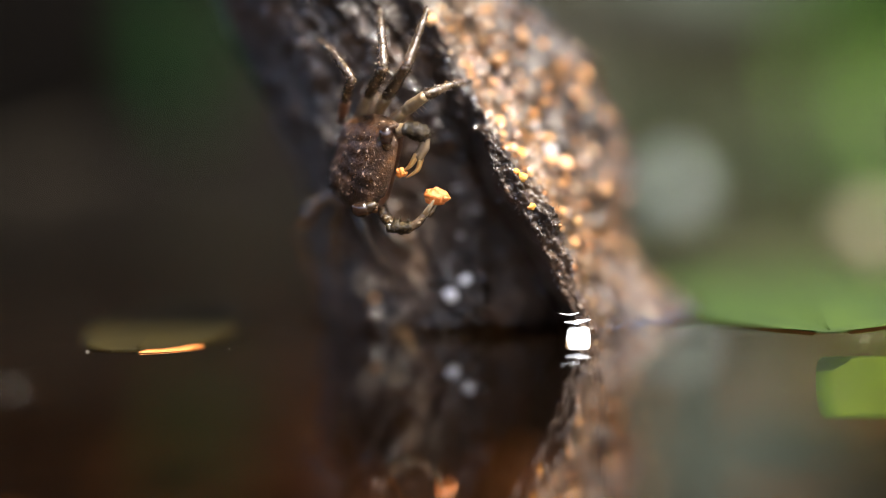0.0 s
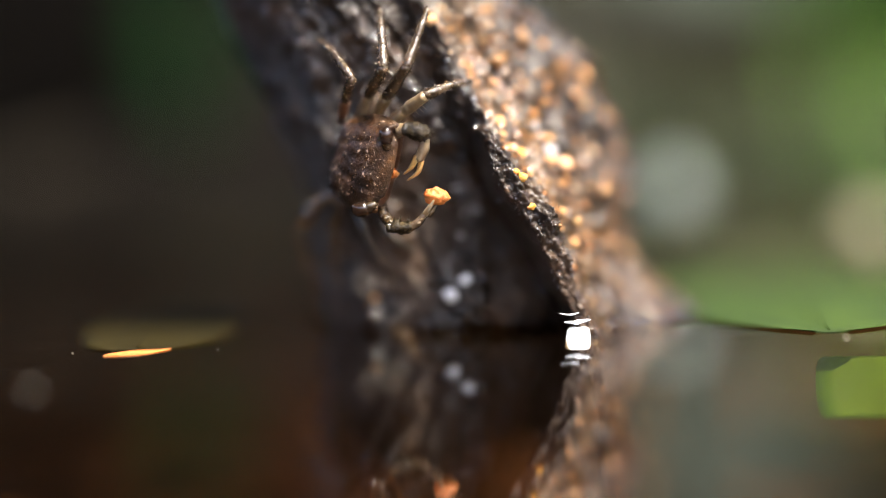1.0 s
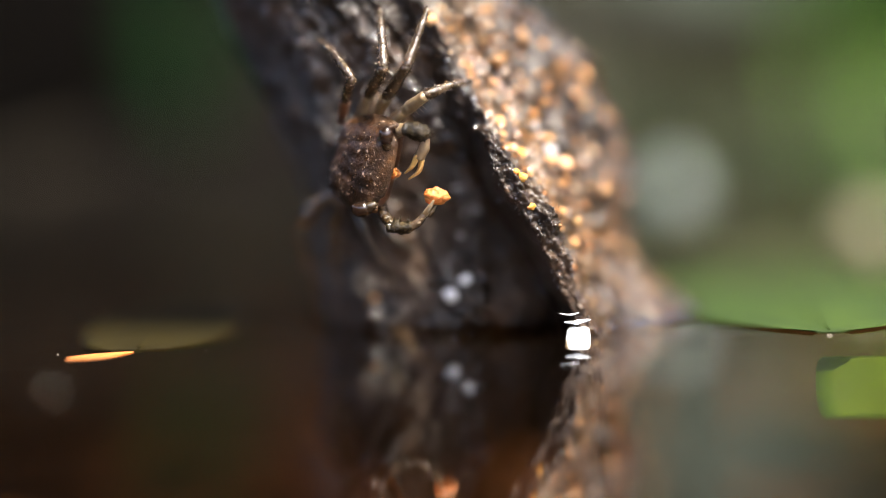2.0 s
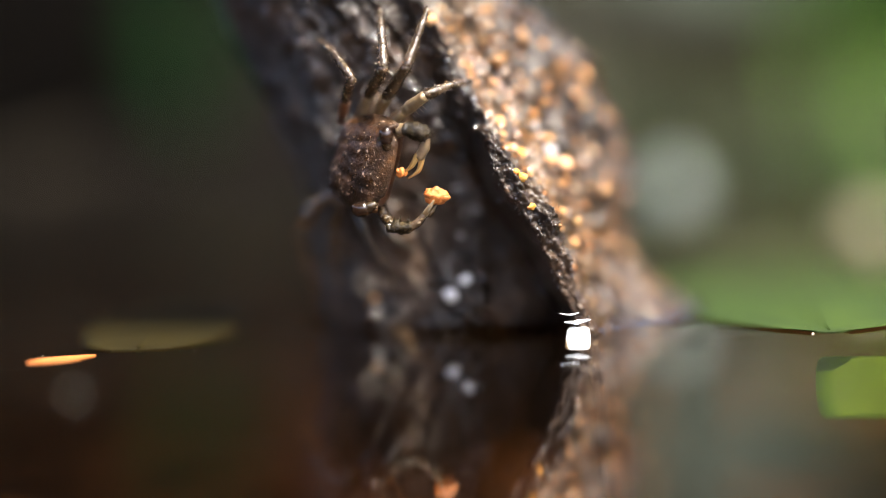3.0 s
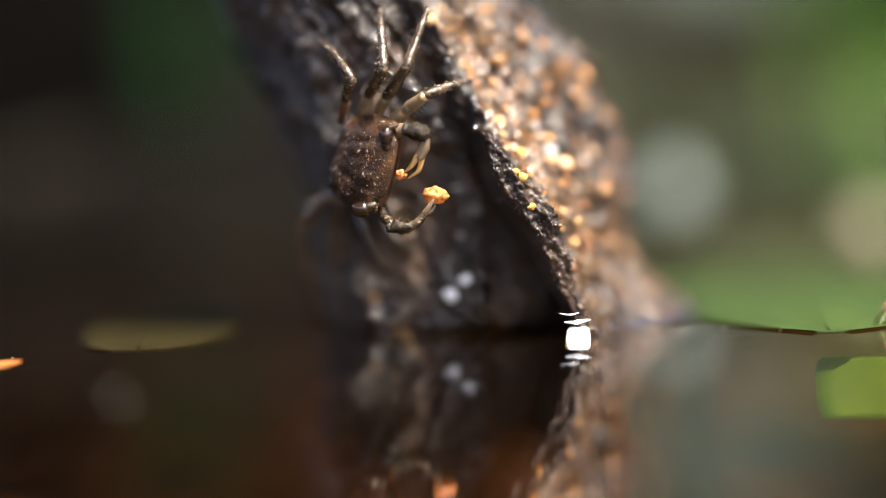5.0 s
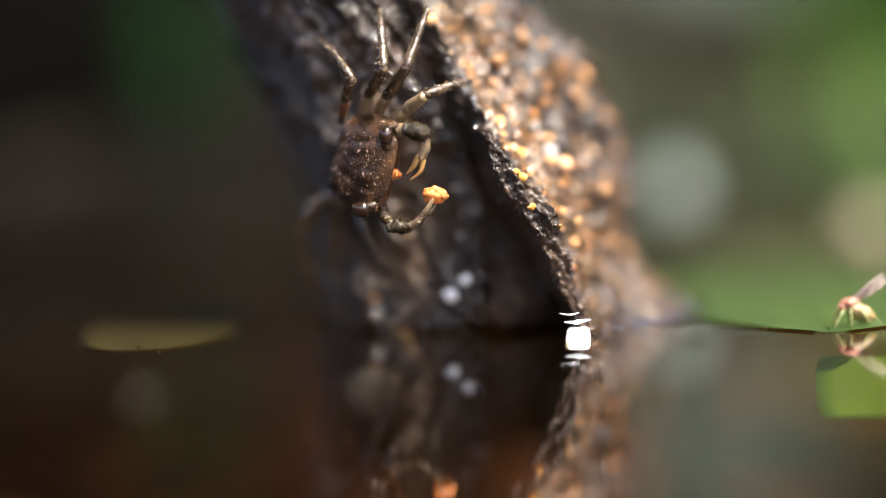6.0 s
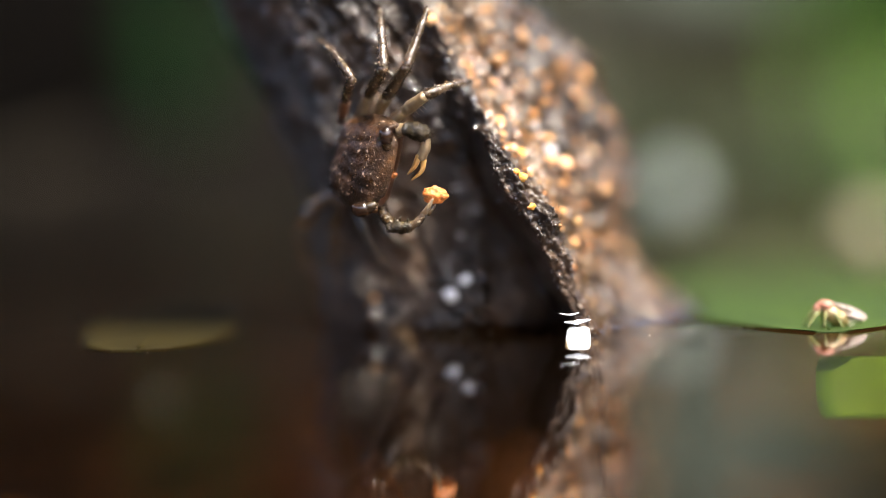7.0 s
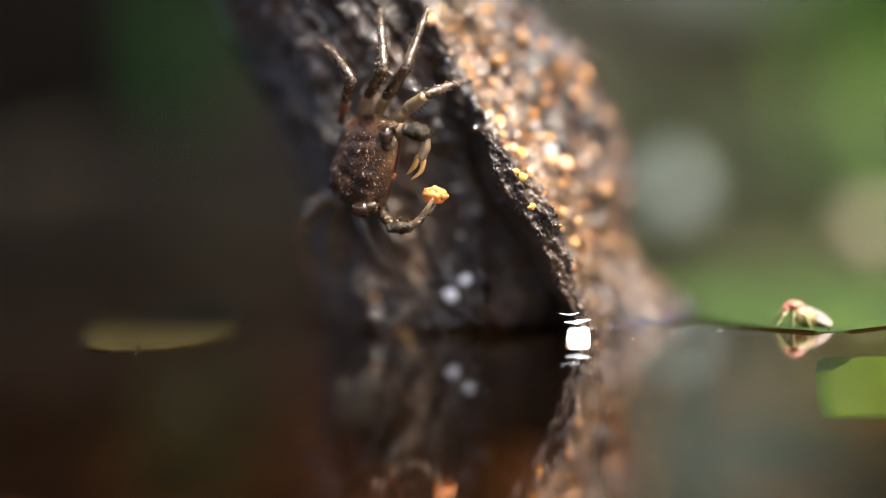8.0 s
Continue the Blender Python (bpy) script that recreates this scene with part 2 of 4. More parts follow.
def ground_material():
    """Mud under water, moss and brown litter in patches on the bank."""
    m = material("bank_ground", [(0.36, (0.018, 0.013, 0.007)), (0.5, (0.034, 0.044, 0.018)), (0.62, (0.055, 0.085, 0.026)), (0.75, (0.11, 0.17, 0.04))], 9,
                 rough=0.9, spec=0.15, bump=0.8, bump_scale=160, bump_dist=0.004)
    n, l = m.node_tree.nodes, m.node_tree.links
    b = n["Principled BSDF"]
    moss = b.inputs["Base Color"].links[0].from_socket
    tc = n.new("ShaderNodeTexCoord")
    sep = n.new("ShaderNodeSeparateXYZ")
    mr = n.new("ShaderNodeMapRange")
    mr.inputs["From Min"].default_value, mr.inputs["From Max"].default_value = -0.006, 0.004
    nz = n.new("ShaderNodeTexNoise")
    nz.inputs["Scale"].default_value = 22
    nz.inputs["Detail"].default_value = 5
    ramp = n.new("ShaderNodeValToRGB")
    el = ramp.color_ramp.elements
    el[0].position, el[0].color = 0.35, (0.02, 0.011, 0.006, 1)
    el[1].position, el[1].color = 0.7, (0.10, 0.05, 0.024, 1)
    mix = n.new("ShaderNodeMix")
    mix.data_type = 'RGBA'
    l.new(tc.outputs["Object"], sep.inputs[0])
    l.new(tc.outputs["Object"], nz.inputs["Vector"])
    l.new(sep.outputs["Z"], mr.inputs["Value"])
    l.new(nz.outputs["Fac"], ramp.inputs["Fac"])
    l.new(mr.outputs[0], mix.inputs[0])
    l.new(ramp.outputs["Color"], [k for k in mix.inputs if k.name == "A" and k.type == 'RGBA'][0])
    l.new(moss, [k for k in mix.inputs if k.name == "B" and k.type == 'RGBA'][0])
    l.new([k for k in mix.outputs if k.type == 'RGBA'][0], b.inputs["Base Color"])
    return m


GROUND = ground_material()
# near-black colours that put the far bank's shade into trunk and branch
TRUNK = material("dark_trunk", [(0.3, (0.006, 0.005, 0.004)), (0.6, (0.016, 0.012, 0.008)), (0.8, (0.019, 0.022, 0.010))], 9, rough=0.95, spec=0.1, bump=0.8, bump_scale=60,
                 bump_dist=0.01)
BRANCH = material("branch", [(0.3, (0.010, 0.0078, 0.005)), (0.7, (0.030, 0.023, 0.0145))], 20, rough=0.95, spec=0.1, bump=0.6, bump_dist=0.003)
# pale colours of two balls that stand for blurred bright spots
SPOT_GREY = material("spot_grey", [(0.3, (0.16, 0.20, 0.175)), (0.7, (0.26, 0.30, 0.27))], 200, rough=0.4, bump=0.4)
SPOT_CREAM = material("spot_cream", [(0.3, (0.21, 0.19, 0.105)), (0.7, (0.30, 0.27, 0.165))], 200, rough=0.4, bump=0.4)
# near-white colour stands for bright sky mirrored at the waterline
SKY_GLINT = material("sky_glint", [(0.3, (0.70, 0.73, 0.79)), (0.7, (0.80, 0.83, 0.88))], 300, rough=0.25, bump=0.2)


def forest_material():
    """Far forest that glows, light and shade in its colour: dark trunks and dim leaves to one side, a pale gap in the
    wood and sunlit greens to the other.
    """
    m = bpy.data.materials.new("far_forest_glow")
    m.use_nodes = True
    n, l = m.node_tree.nodes, m.node_tree.links
    n.remove(n["Principled BSDF"])
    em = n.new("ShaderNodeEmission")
    tc = n.new("ShaderNodeTexCoord")
    sep = n.new("ShaderNodeSeparateXYZ")
    nz = n.new("ShaderNodeTexNoise")
    nz.inputs["Scale"].default_value = 3.0
    nz.inputs["Detail"].default_value = 3
    l.new(tc.outputs["Object"], sep.inputs[0])
    l.new(tc.outputs["Object"], nz.inputs["Vector"])

    def band(axis, *stops):
        """Rises and falls along one axis between the distances given."""
        out = None
        for lo, hi, down in stops:
            mr = n.new("ShaderNodeMapRange")
            mr.interpolation_type = 'SMOOTHSTEP'
            mr.inputs["From Min"].default_value, mr.inputs["From Max"].default_value = lo, hi
            mr.inputs["To Min"].default_value, mr.inputs["To Max"].default_value = (1, 0) if down else (0, 1)
            l.new(sep.outputs[axis], mr.inputs["Value"])
            out = times(out, mr.outputs[0]) if out else mr.outputs[0]
        return out

    def times(a, b):
        k = n.new("ShaderNodeMath")
        k.operation = 'MULTIPLY'
        l.new(a, k.inputs[0])
        if isinstance(b, float):
            k.inputs[1].default_value = b
        else:
            l.new(b, k.inputs[1])
        return k.outputs[0]

    def over(base, colour, fac):
        k = n.new("ShaderNodeMix")
        k.data_type = 'RGBA'
        l.new(fac, k.inputs[0])
        rgba = [q for q in k.inputs if q.type == 'RGBA']
        rgba[1].default_value = (*colour, 1)
        if isinstance(base, tuple):
            rgba[0].default_value = (*base, 1)
        else:
            l.new(base, rgba[0])
        return [q for q in k.outputs if q.type == 'RGBA'][0]

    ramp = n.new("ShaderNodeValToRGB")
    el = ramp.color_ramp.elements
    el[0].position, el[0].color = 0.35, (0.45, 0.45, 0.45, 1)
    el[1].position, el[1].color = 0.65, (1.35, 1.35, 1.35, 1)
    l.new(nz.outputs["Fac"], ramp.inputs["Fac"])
    # bright and shaded bands of the wood, painted in as emission colour
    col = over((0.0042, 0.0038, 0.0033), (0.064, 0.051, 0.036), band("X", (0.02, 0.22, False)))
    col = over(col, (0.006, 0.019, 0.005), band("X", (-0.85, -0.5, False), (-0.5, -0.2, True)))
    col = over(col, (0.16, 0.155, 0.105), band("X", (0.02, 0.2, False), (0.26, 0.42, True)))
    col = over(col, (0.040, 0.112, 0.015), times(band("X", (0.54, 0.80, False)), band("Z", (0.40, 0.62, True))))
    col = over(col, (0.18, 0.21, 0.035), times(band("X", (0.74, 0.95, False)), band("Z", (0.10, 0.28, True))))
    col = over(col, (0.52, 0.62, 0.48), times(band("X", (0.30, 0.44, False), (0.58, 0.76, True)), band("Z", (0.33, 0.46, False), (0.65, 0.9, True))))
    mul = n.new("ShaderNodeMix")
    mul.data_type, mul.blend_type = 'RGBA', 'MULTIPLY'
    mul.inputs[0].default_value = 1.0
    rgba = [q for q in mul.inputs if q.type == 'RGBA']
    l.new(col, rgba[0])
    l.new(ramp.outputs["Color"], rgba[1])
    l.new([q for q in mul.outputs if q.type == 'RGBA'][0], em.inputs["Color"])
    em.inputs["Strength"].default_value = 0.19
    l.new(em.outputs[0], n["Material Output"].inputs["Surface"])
    return m


FOREST_GLOW = forest_material()

# ---- building helpers ----
ORIGIN = {}


def thing(name, at, label, category, group=""):
    """An Empty at a thing's base; at in millimetres."""
    ob = new(name)
    ob.empty_display_size = 0.005
    ob.location = Vector(at) * MM
    ORIGIN[ob.name] = Vector(at)
    return tagged(ob, label, category, group)


def part(name, bm, mat, parent=None, label="", at=None, smooth=True):
    """Links a bmesh (plan millimetres) as one mesh object with its origin at at."""
    base = ORIGIN[parent.name] if parent else Vector((0, 0, 0))
    at = Vector(at) if at is not None else base
    for v in bm.verts:
        v.co = (v.co - at) * MM
    me = bpy.data.meshes.new(name)
    bm.to_mesh(me)
    bm.free()
    me.materials.append(mat)
    if smooth:
        me.polygons.foreach_set("use_smooth", [True] * len(me.polygons))
    ob = new(name, me)
    if parent:
        ob.parent = parent
    ob.location = (at - base) * MM
    ORIGIN[ob.name] = at
    if label:
        tagged(ob, label)
    return ob


def spline(points, steps):
    """Catmull-Rom through points."""
    p = [Vector(q) for q in points]
    p = [2 * p[0] - p[1]] + p + [2 * p[-1] - p[-2]]
    out = []
    for i in range(1, len(p) - 2):
        for k in range(steps):
            t = k / steps
            a, b, c, d = p[i - 1], p[i], p[i + 1], p[i + 2]
            out.append(0.5 * (2 * b + (c - a) * t + (2 * a - 5 * b + 4 * c - d) * t * t + (3 * b - a - 3 * c + d) * t ** 3))
    return out + [p[-2]]


def tube(bm, points, radii, steps=5, segs=10, flat=1.0, rough=0.0, seed=0):
    """A tapering limb swept along points (mm), closed with rounded ends; flat squeezes it sideways."""
    path = spline(points, steps)
    n = len(path)
    rad = np.interp(np.linspace(0, len(radii) - 1, n), range(len(radii)), radii)
    rings = []
    side = None
    for i, c in enumerate(path):
        d = (path[min(i + 1, n - 1)] - path[max(i - 1, 0)]).normalized()
        side = d.cross(Vector((0, 1, 0.01))).normalized() if side is None else (side - d * side.dot(d)).normalized()
        up = d.cross(side)
        ring = []
        for k in range(segs):
            a = 2 * math.pi * k / segs
            r = rad[i]
            q = c + side * math.cos(a) * r * flat + up * math.sin(a) * r
            if rough:
                q += (q - c) * rough * noise.noise(q * 1.7 + Vector((seed, 0, 0)))
            ring.append(bm.verts.new(q))
        rings.append(ring)
    for r0, r1 in zip(rings, rings[1:]):
        for k in range(segs):
            bm.faces.new((r0[k], r0[(k + 1) % segs], r1[(k + 1) % segs], r1[k]))
    for ring, c, s in ((rings[0], path[0] - (path[1] - path[0]).normalized() * rad[0] * 0.6, -1),
                       (rings[-1], path[-1] + (path[-1] - path[-2]).normalized() * rad[-1] * 0.6, 1)):
        tip = bm.verts.new(c)
        for k in range(segs):
            f = (ring[k], ring[(k + 1) % segs], tip)
            bm.faces.new(f if s > 0 else f[::-1])
    return bm


def lump(bm, at, size, seed=0, rough=0.3, sub=2, freq=0.9):
    """An uneven rounded lump, size (x, y, z) half-lengths in mm."""
    made = bmesh.ops.create_icosphere(bm, subdivisions=sub, radius=1.0)["verts"]
    s = Vector(size)
    for v in made:
        k = 1 + rough * noise.noise(v.co * freq * 1.6 + Vector((seed * 3.1, seed, 0)))
        v.co = Vector(at) + Vector((v.co.x * s.x, v.co.y * s.y, v.co.z * s.z)) * k
    return bm


def scatter(name, items, mat, parent, label, seed=0):
    """Many small uneven grains as one mesh; items are (point, half-lengths) in mm."""
    bm = bmesh.new()
    bmesh.ops.create_icosphere(bm, subdivisions=1, radius=1.0)
    unit = [v.co.copy() for v in bm.verts]
    bm.faces.ensure_lookup_table()
    tri = [[v.index for v in f.verts] for f in bm.faces]
    bm.free()
    org = ORIGIN[parent.name]
    verts, faces = [], []
    for k, (p, s) in enumerate(items):
        b = len(verts)
        for u in unit:
            r = 1 + 0.45 * noise.noise(u * 1.3 + Vector((k * 3.1, seed, 0)))
            verts.append(((p[0] + u.x * s[0] * r - org.x) * MM, (p[1] + u.y * s[1] * r - org.y) * MM, (p[2] + u.z * s[2] * r - org.z) * MM))
        faces.extend([(a + b, c + b, d + b) for a, c, d in tri])
    me = bpy.data.meshes.new(name)
    me.from_pydata(verts, [], faces)
    me.materials.append(mat)
    me.polygons.foreach_set("use_smooth", [True] * len(me.polygons))
    ob = new(name, me)
    ob.parent = parent
    return tagged(ob, label, kind="stuff")


def beads(name, items, mat, parent, label, seed=0):
    """Smooth flattened wet grains as one mesh; items are (point, radius, way it faces) in mm."""
    bm = bmesh.new()
    bmesh.ops.create_icosphere(bm, subdivisions=2, radius=1.0)
    unit = [v.co.copy() for v in bm.verts]
    tri = [[v.index for v in f.verts] for f in bm.faces]
    bm.free()
    rnd = random.Random(seed)
    org = ORIGIN[parent.name]
    verts, faces = [], []
    for p, r, way in items:
        b = len(verts)
        turn = Vector(way).to_track_quat('Z', 'Y').to_matrix()
        sx, sy, sz = r * rnd.uniform(0.7, 1.3), r * rnd.uniform(0.7, 1.3), r * rnd.uniform(0.2, 0.4)
        for u in unit:
            verts.append((Vector(p) + turn @ Vector((u.x * sx, u.y * sy, u.z * sz)) - org) * MM)
        faces.extend([(a + b, c + b, d + b) for a, c, d in tri])
    me = bpy.data.meshes.new(name)
    me.from_pydata(verts, [], faces)
    me.materials.append(mat)
    me.polygons.foreach_set("use_smooth", [True] * len(me.polygons))
    ob = new(name, me)
    ob.parent = parent
    return tagged(ob, label, kind="stuff")


def leaf_blade(bm, length, width, lobes=0.0, curl=0.1, thick=0.35, rows=24, cols=10, seed=0, blunt=0.8, taper=0.25):
    """A leaf blade along +x from the origin in the xy plane (mm): pointed oval, midrib fold, slight curl, real thickness."""
    top, bot = [], []
    for i in range(rows + 1):
        u = i / rows
        w = width / 2 * (math.sin(math.pi * min(1, u * 0.97 + 0.015)) ** blunt) * (1 - taper * u)
        ra, rb = [], []
        for j in range(cols + 1):
            s = 2 * j / cols - 1
            e = 1 + lobes * noise.noise(Vector((u * 9, (s > 0) * 5, seed)))
            x = u * length
            y = s * w * e
            z = curl * width * (abs(s) ** 2 * 0.5 - 0.15) * 0.6 + curl * length * 0.12 * math.sin(u * 5 + seed) + 0.05 * width * curl * noise.noise(Vector((x * .3, y * .3, seed)))
            ra.append(bm.verts.new((x, y, z + thick)))
            rb.append(bm.verts.new((x, y, z)))
        top.append(ra)
        bot.append(rb)
    for i in range(rows):
        for j in range(cols):
            bm.faces.new((top[i][j], top[i + 1][j], top[i + 1][j + 1], top[i][j + 1]))
            bm.faces.new((bot[i][j + 1], bot[i + 1][j + 1], bot[i + 1][j], bot[i][j]))
        bm.faces.new((top[i][0], bot[i][0], bot[i + 1][0], top[i + 1][0]))
        bm.faces.new((top[i + 1][cols], bot[i + 1][cols], bot[i][cols], top[i][cols]))
    for i in (0, rows):
        for j in range(cols):
            q = (top[i][j + 1], bot[i][j + 1], bot[i][j], top[i][j])
            bm.faces.new(q if i else q[::-1])
    return bm


def set_mesh(bm, m):
    bm.transform(m)
    return bm


# ---- the log: section by height, with a broken bark flake standing proud in front ----
LOG_Z = (-55, 0, 2, 5, 9, 13, 20, 30, 40, 45, 49, 53, 75)
LOG_L = (-19.5, -19.0, -19.1, -19.2, -19.5, -19.8, -21.2, -24.2, -28.2, -30.8, -32.6, -35.0, -47)
LOG_R = (45.0, 42.0, 37.6, 33.6, 30.4, 29.0, 30.4, 28.4, 24.0, 19.6, 15.0, 9.0, -8)
RIDGE_Z = (-55, 3.4, 6.3, 12, 17.6, 22.6, 27.5, 31.5, 41, 48.4, 75)
RIDGE_X = (26, 20.6, 18.8, 18.0, 15.9, 12.2, 8.6, 6.6, 1.8, -1.8, -16)


def fbm(p, octaves=4):
    s, a = 0, 1.0
    for _ in range(octaves):
        s += a * noise.noise(p)
        p = p * 2.1
        a *= 0.5
    return s


def log_point(theta, z, detail=True):
    """Surface point of the log at an angle round it and a height (mm)."""
    xl, xr = np.interp(z, LOG_Z, LOG_L), np.interp(z, LOG_Z, LOG_R)
    cx, rx, cy, ry = (xl + xr) / 2, (xr - xl) / 2, 35.0, 26.5
    c, s = math.cos(theta), math.sin(theta)
    x, y = cx + rx * math.copysign(abs(c) ** 0.85, c), cy + ry * math.copysign(abs(s) ** 0.9, s)
    front = max(0.0, -s)
    u = x - np.interp(z, RIDGE_Z, RIDGE_X)
    fade = min(1.0, front * 2.2)
    proud = np.interp(z, (-25, 4, 24, 29, 36, 75), (10, 9.5, 9.0, 6.0, 1.0, 0.0))
    if u > 0:
        y -= fade * proud * math.exp(-(u / 4.2) ** 1.2)
    else:
        # a face of the flake turned to the front, then a drop into the dark hollow behind its edge
        face = np.interp(z, (0, 6, 12, 20, 27.5, 40), (1.0, 1.8, 3.6, 4.6, 1.8, 0.6))
        k = min(1.0, max(0.0, -u - face) / 3.2)
        k = k * k * (3 - 2 * k)
        y += fade * (-(proud + 0.22 * u) * (1 - k) + np.interp(z, (0, 15, 26, 33, 45), (7, 7, 5, 2, 1.5)) * k * math.exp(-max(0, -u - face - 3.2) / np.interp(z, (0, 16, 28), (14, 12, 5))))
    p = Vector((x, y, z))
    if detail:
        out = Vector((c, s, 0.1))
        w = x + 0.7 * z
        left = 1.0 if u < 0 else 0.0
        g = Vector((x * 0.9, y * 0.9, z * 0.35)) * 0.16
        d = 1.5 * fbm(g, 3) + (0.45 + 0.2 * left) * fbm(p * 0.5, 3) + 0.16 * noise.noise(p * 1.5)
        # long ridges and furrows that run up along the lean of the log
        d += (1.6 * left + 1.2) * abs(noise.noise(Vector((w * 0.17, y * 0.2, z * 0.035 + 7))))
        d += (0.9 * left + 0.5) * abs(noise.noise(Vector((w * 0.5, y * 0.5, z * 0.12)))) - 1.1
        if u > 0:
            # ledges and pits on the side that is turned up
            d += 1.7 * noise.noise(Vector((x, y, z * 0.8)) * 0.17 + Vector((3, 0, 4))) * min(1.0, max(0.0, (z - 9) / 12))
        near = math.exp(-((u + 2.5) / 4.0) ** 2) * front * (z < 33)
        # torn, knobbly broken edge
        d += near * (1.0 * fbm(Vector((x + 0.6 * z, y, z * 0.6)) * 0.5, 4) + 0.75 * (0.35 - abs(noise.noise(Vector((x, y, z)) * 1.05))) + 0.35 * (0.3 - abs(noise.noise(p * 2.3))))
        p += out * d
    return p


def log_front(x, z):
    """The point of the front surface at x and height z."""
    xl, xr = np.interp(z, LOG_Z, LOG_L), np.interp(z, LOG_Z, LOG_R)
    c = max(-0.999, min(0.999, (x - (xl + xr) / 2) / ((xr - xl) / 2)))
    c = math.copysign(abs(c) ** (1 / 0.85), c)
    return log_point(-math.acos(c), z)


def build_log():
    root = thing("log", (8, 30, 0), "wet dark brown log with rough peeling bark, leaning in water", "log")
    rows, cols, back = 380, 640, 70
    turns = [-math.pi + math.pi * j / (cols - back) for j in range(cols - back)] + [math.pi * j / back for j in range(back)]
    verts, faces, peeled = [], [], []
    for i in range(rows):
        z = -8 + 76 * i / (rows - 1) if i > 5 else -55 + 45 * i / 5
        for theta in turns:
            p = log_point(theta, z)
            verts.append(((p.x - 8) * MM, (p.y - 30) * MM, p.z * MM))
            # bare wood beside the broken edge and on the flare at the foot, bark elsewhere
            u = p.x - np.interp(z, RIDGE_Z, RIDGE_X) + 1.2 * noise.noise(p * 0.8)
            bare = 9 if z > 14 else (3 if noise.noise(Vector((p.x + 0.9 * p.z, p.y, p.z * 0.4)) * 0.33) < 0.05 else 60)
            peeled.append(0.6 < u < bare + 7 * noise.noise(p * 0.2))
    for i in range(rows - 1):
        for j in range(cols):
            k = (j + 1) % cols
            faces.append((i * cols + j, i * cols + k, (i + 1) * cols + k, (i + 1) * cols + j))
    stripped = [peeled[q[0]] for q in faces] + [False]
    faces.append(tuple((rows - 1) * cols + j for j in range(cols)))
    me = bpy.data.meshes.new("bark")
    me.from_pydata(verts, [], faces)
    me.materials.append(BARK)
    me.materials.append(PEELED)
    me.polygons.foreach_set("material_index", [int(q) for q in stripped])
    me.polygons.foreach_set("use_smooth", [True] * len(me.polygons))
    bark = new("bark", me)
    bark.parent = root
    ORIGIN[bark.name] = ORIGIN[root.name]
    # sandy grains that lie in drifts on the side turned up to the light, and wet grit on the rest
    rnd = random.Random(4)
    crust, coarse, grit = [], [], []
    for _ in range(9000):
        z = 0.4 + 62 * rnd.random()
        theta = rnd.uniform(-1.9, 0.15)
        p = log_point(theta, z)
        u = p.x - np.interp(z, RIDGE_Z, RIDGE_X)
        if u < 0.2:
            continue
        drift = 0.55 * math.exp(-((u - 4) / 7) ** 2) + (0.8 if u < 12 else 0.4) * noise.noise(p * 0.14) + 0.3 * noise.noise(p * 0.4)
        drift *= min(1.0, max(0.0, (z - 7) / 14))
        if rnd.random() < drift:
            r = 0.14 + 0.42 * rnd.random() ** 2.5
            crust.append((p, (r, r, r * rnd.uniform(0.6, 1))))
        elif rnd.random() < 0.02:
            r = 0.35 + 0.8 * rnd.random() ** 3
            coarse.append((p, (r * rnd.uniform(0.7, 1.3), r * 0.8, r * rnd.uniform(0.5, 1))))
    for _ in range(1500):
        z = 0.4 + 62 * rnd.random()
        p = log_point(rnd.uniform(-3.0, -0.9), z)
        r = 0.10 + 0.35 * rnd.random() ** 3
        grit.append((p, (r, r, r * rnd.uniform(0.5, 1))))
    for _ in range(260):
        z = 0.4 + 31 * rnd.random()
        p = log_front(np.interp(z, RIDGE_Z, RIDGE_X) + rnd.uniform(-6, 0.4), z)
        r = 0.05 + 0.2 * rnd.random() ** 3
        grit.append((p, (r, r, r * rnd.uniform(0.5, 1))))
    # pale grains that paint the wet glints of the bark
    sparkle = []
    for _ in range(420):
        z = 20 + 42 * rnd.random()
        p = log_point(rnd.uniform(-3.0, -1.4), z)
        if noise.noise(p * 0.13 + Vector((5, 0, 0))) < 0.02:
            continue
        r = 0.10 + 0.3 * rnd.random() ** 3
        sparkle.append((p, (r, r, r * 0.8)))
    for _ in range(26):
        r = 0.15 + 0.2 * rnd.random()
        sparkle.append((log_front(rnd.uniform(2, 6.5), rnd.uniform(14, 25)), (r, r, r)))
    bright = []
    for _ in range(210):
        z = 9.0 + 50 * rnd.random()
        x = np.interp(z, RIDGE_Z, RIDGE_X) + 1.0 + 26 * rnd.random() ** 1.6
        if x > np.interp(z, LOG_Z, LOG_R) - 0.6:
            continue
        r = 0.25 + 0.6 * rnd.random() ** 2
        bright.append((log_front(x, z), (r, r * 0.8, r * 0.85)))
    scatter("bright_grain", bright, SPARK, root, "bright orange and white wet grains on the bark", 6)
    # flat wet grains added for sun glints: golden right of the ridge, dark left
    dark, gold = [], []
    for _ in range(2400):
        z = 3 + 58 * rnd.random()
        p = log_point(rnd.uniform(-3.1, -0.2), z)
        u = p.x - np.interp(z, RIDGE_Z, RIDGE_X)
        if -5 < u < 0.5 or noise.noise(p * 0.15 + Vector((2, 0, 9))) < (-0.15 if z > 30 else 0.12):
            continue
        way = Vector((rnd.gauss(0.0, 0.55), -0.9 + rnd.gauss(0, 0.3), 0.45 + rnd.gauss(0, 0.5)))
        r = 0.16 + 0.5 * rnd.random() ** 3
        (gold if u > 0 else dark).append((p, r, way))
    for _ in range(650):
        z = 0.6 + 32 * rnd.random()
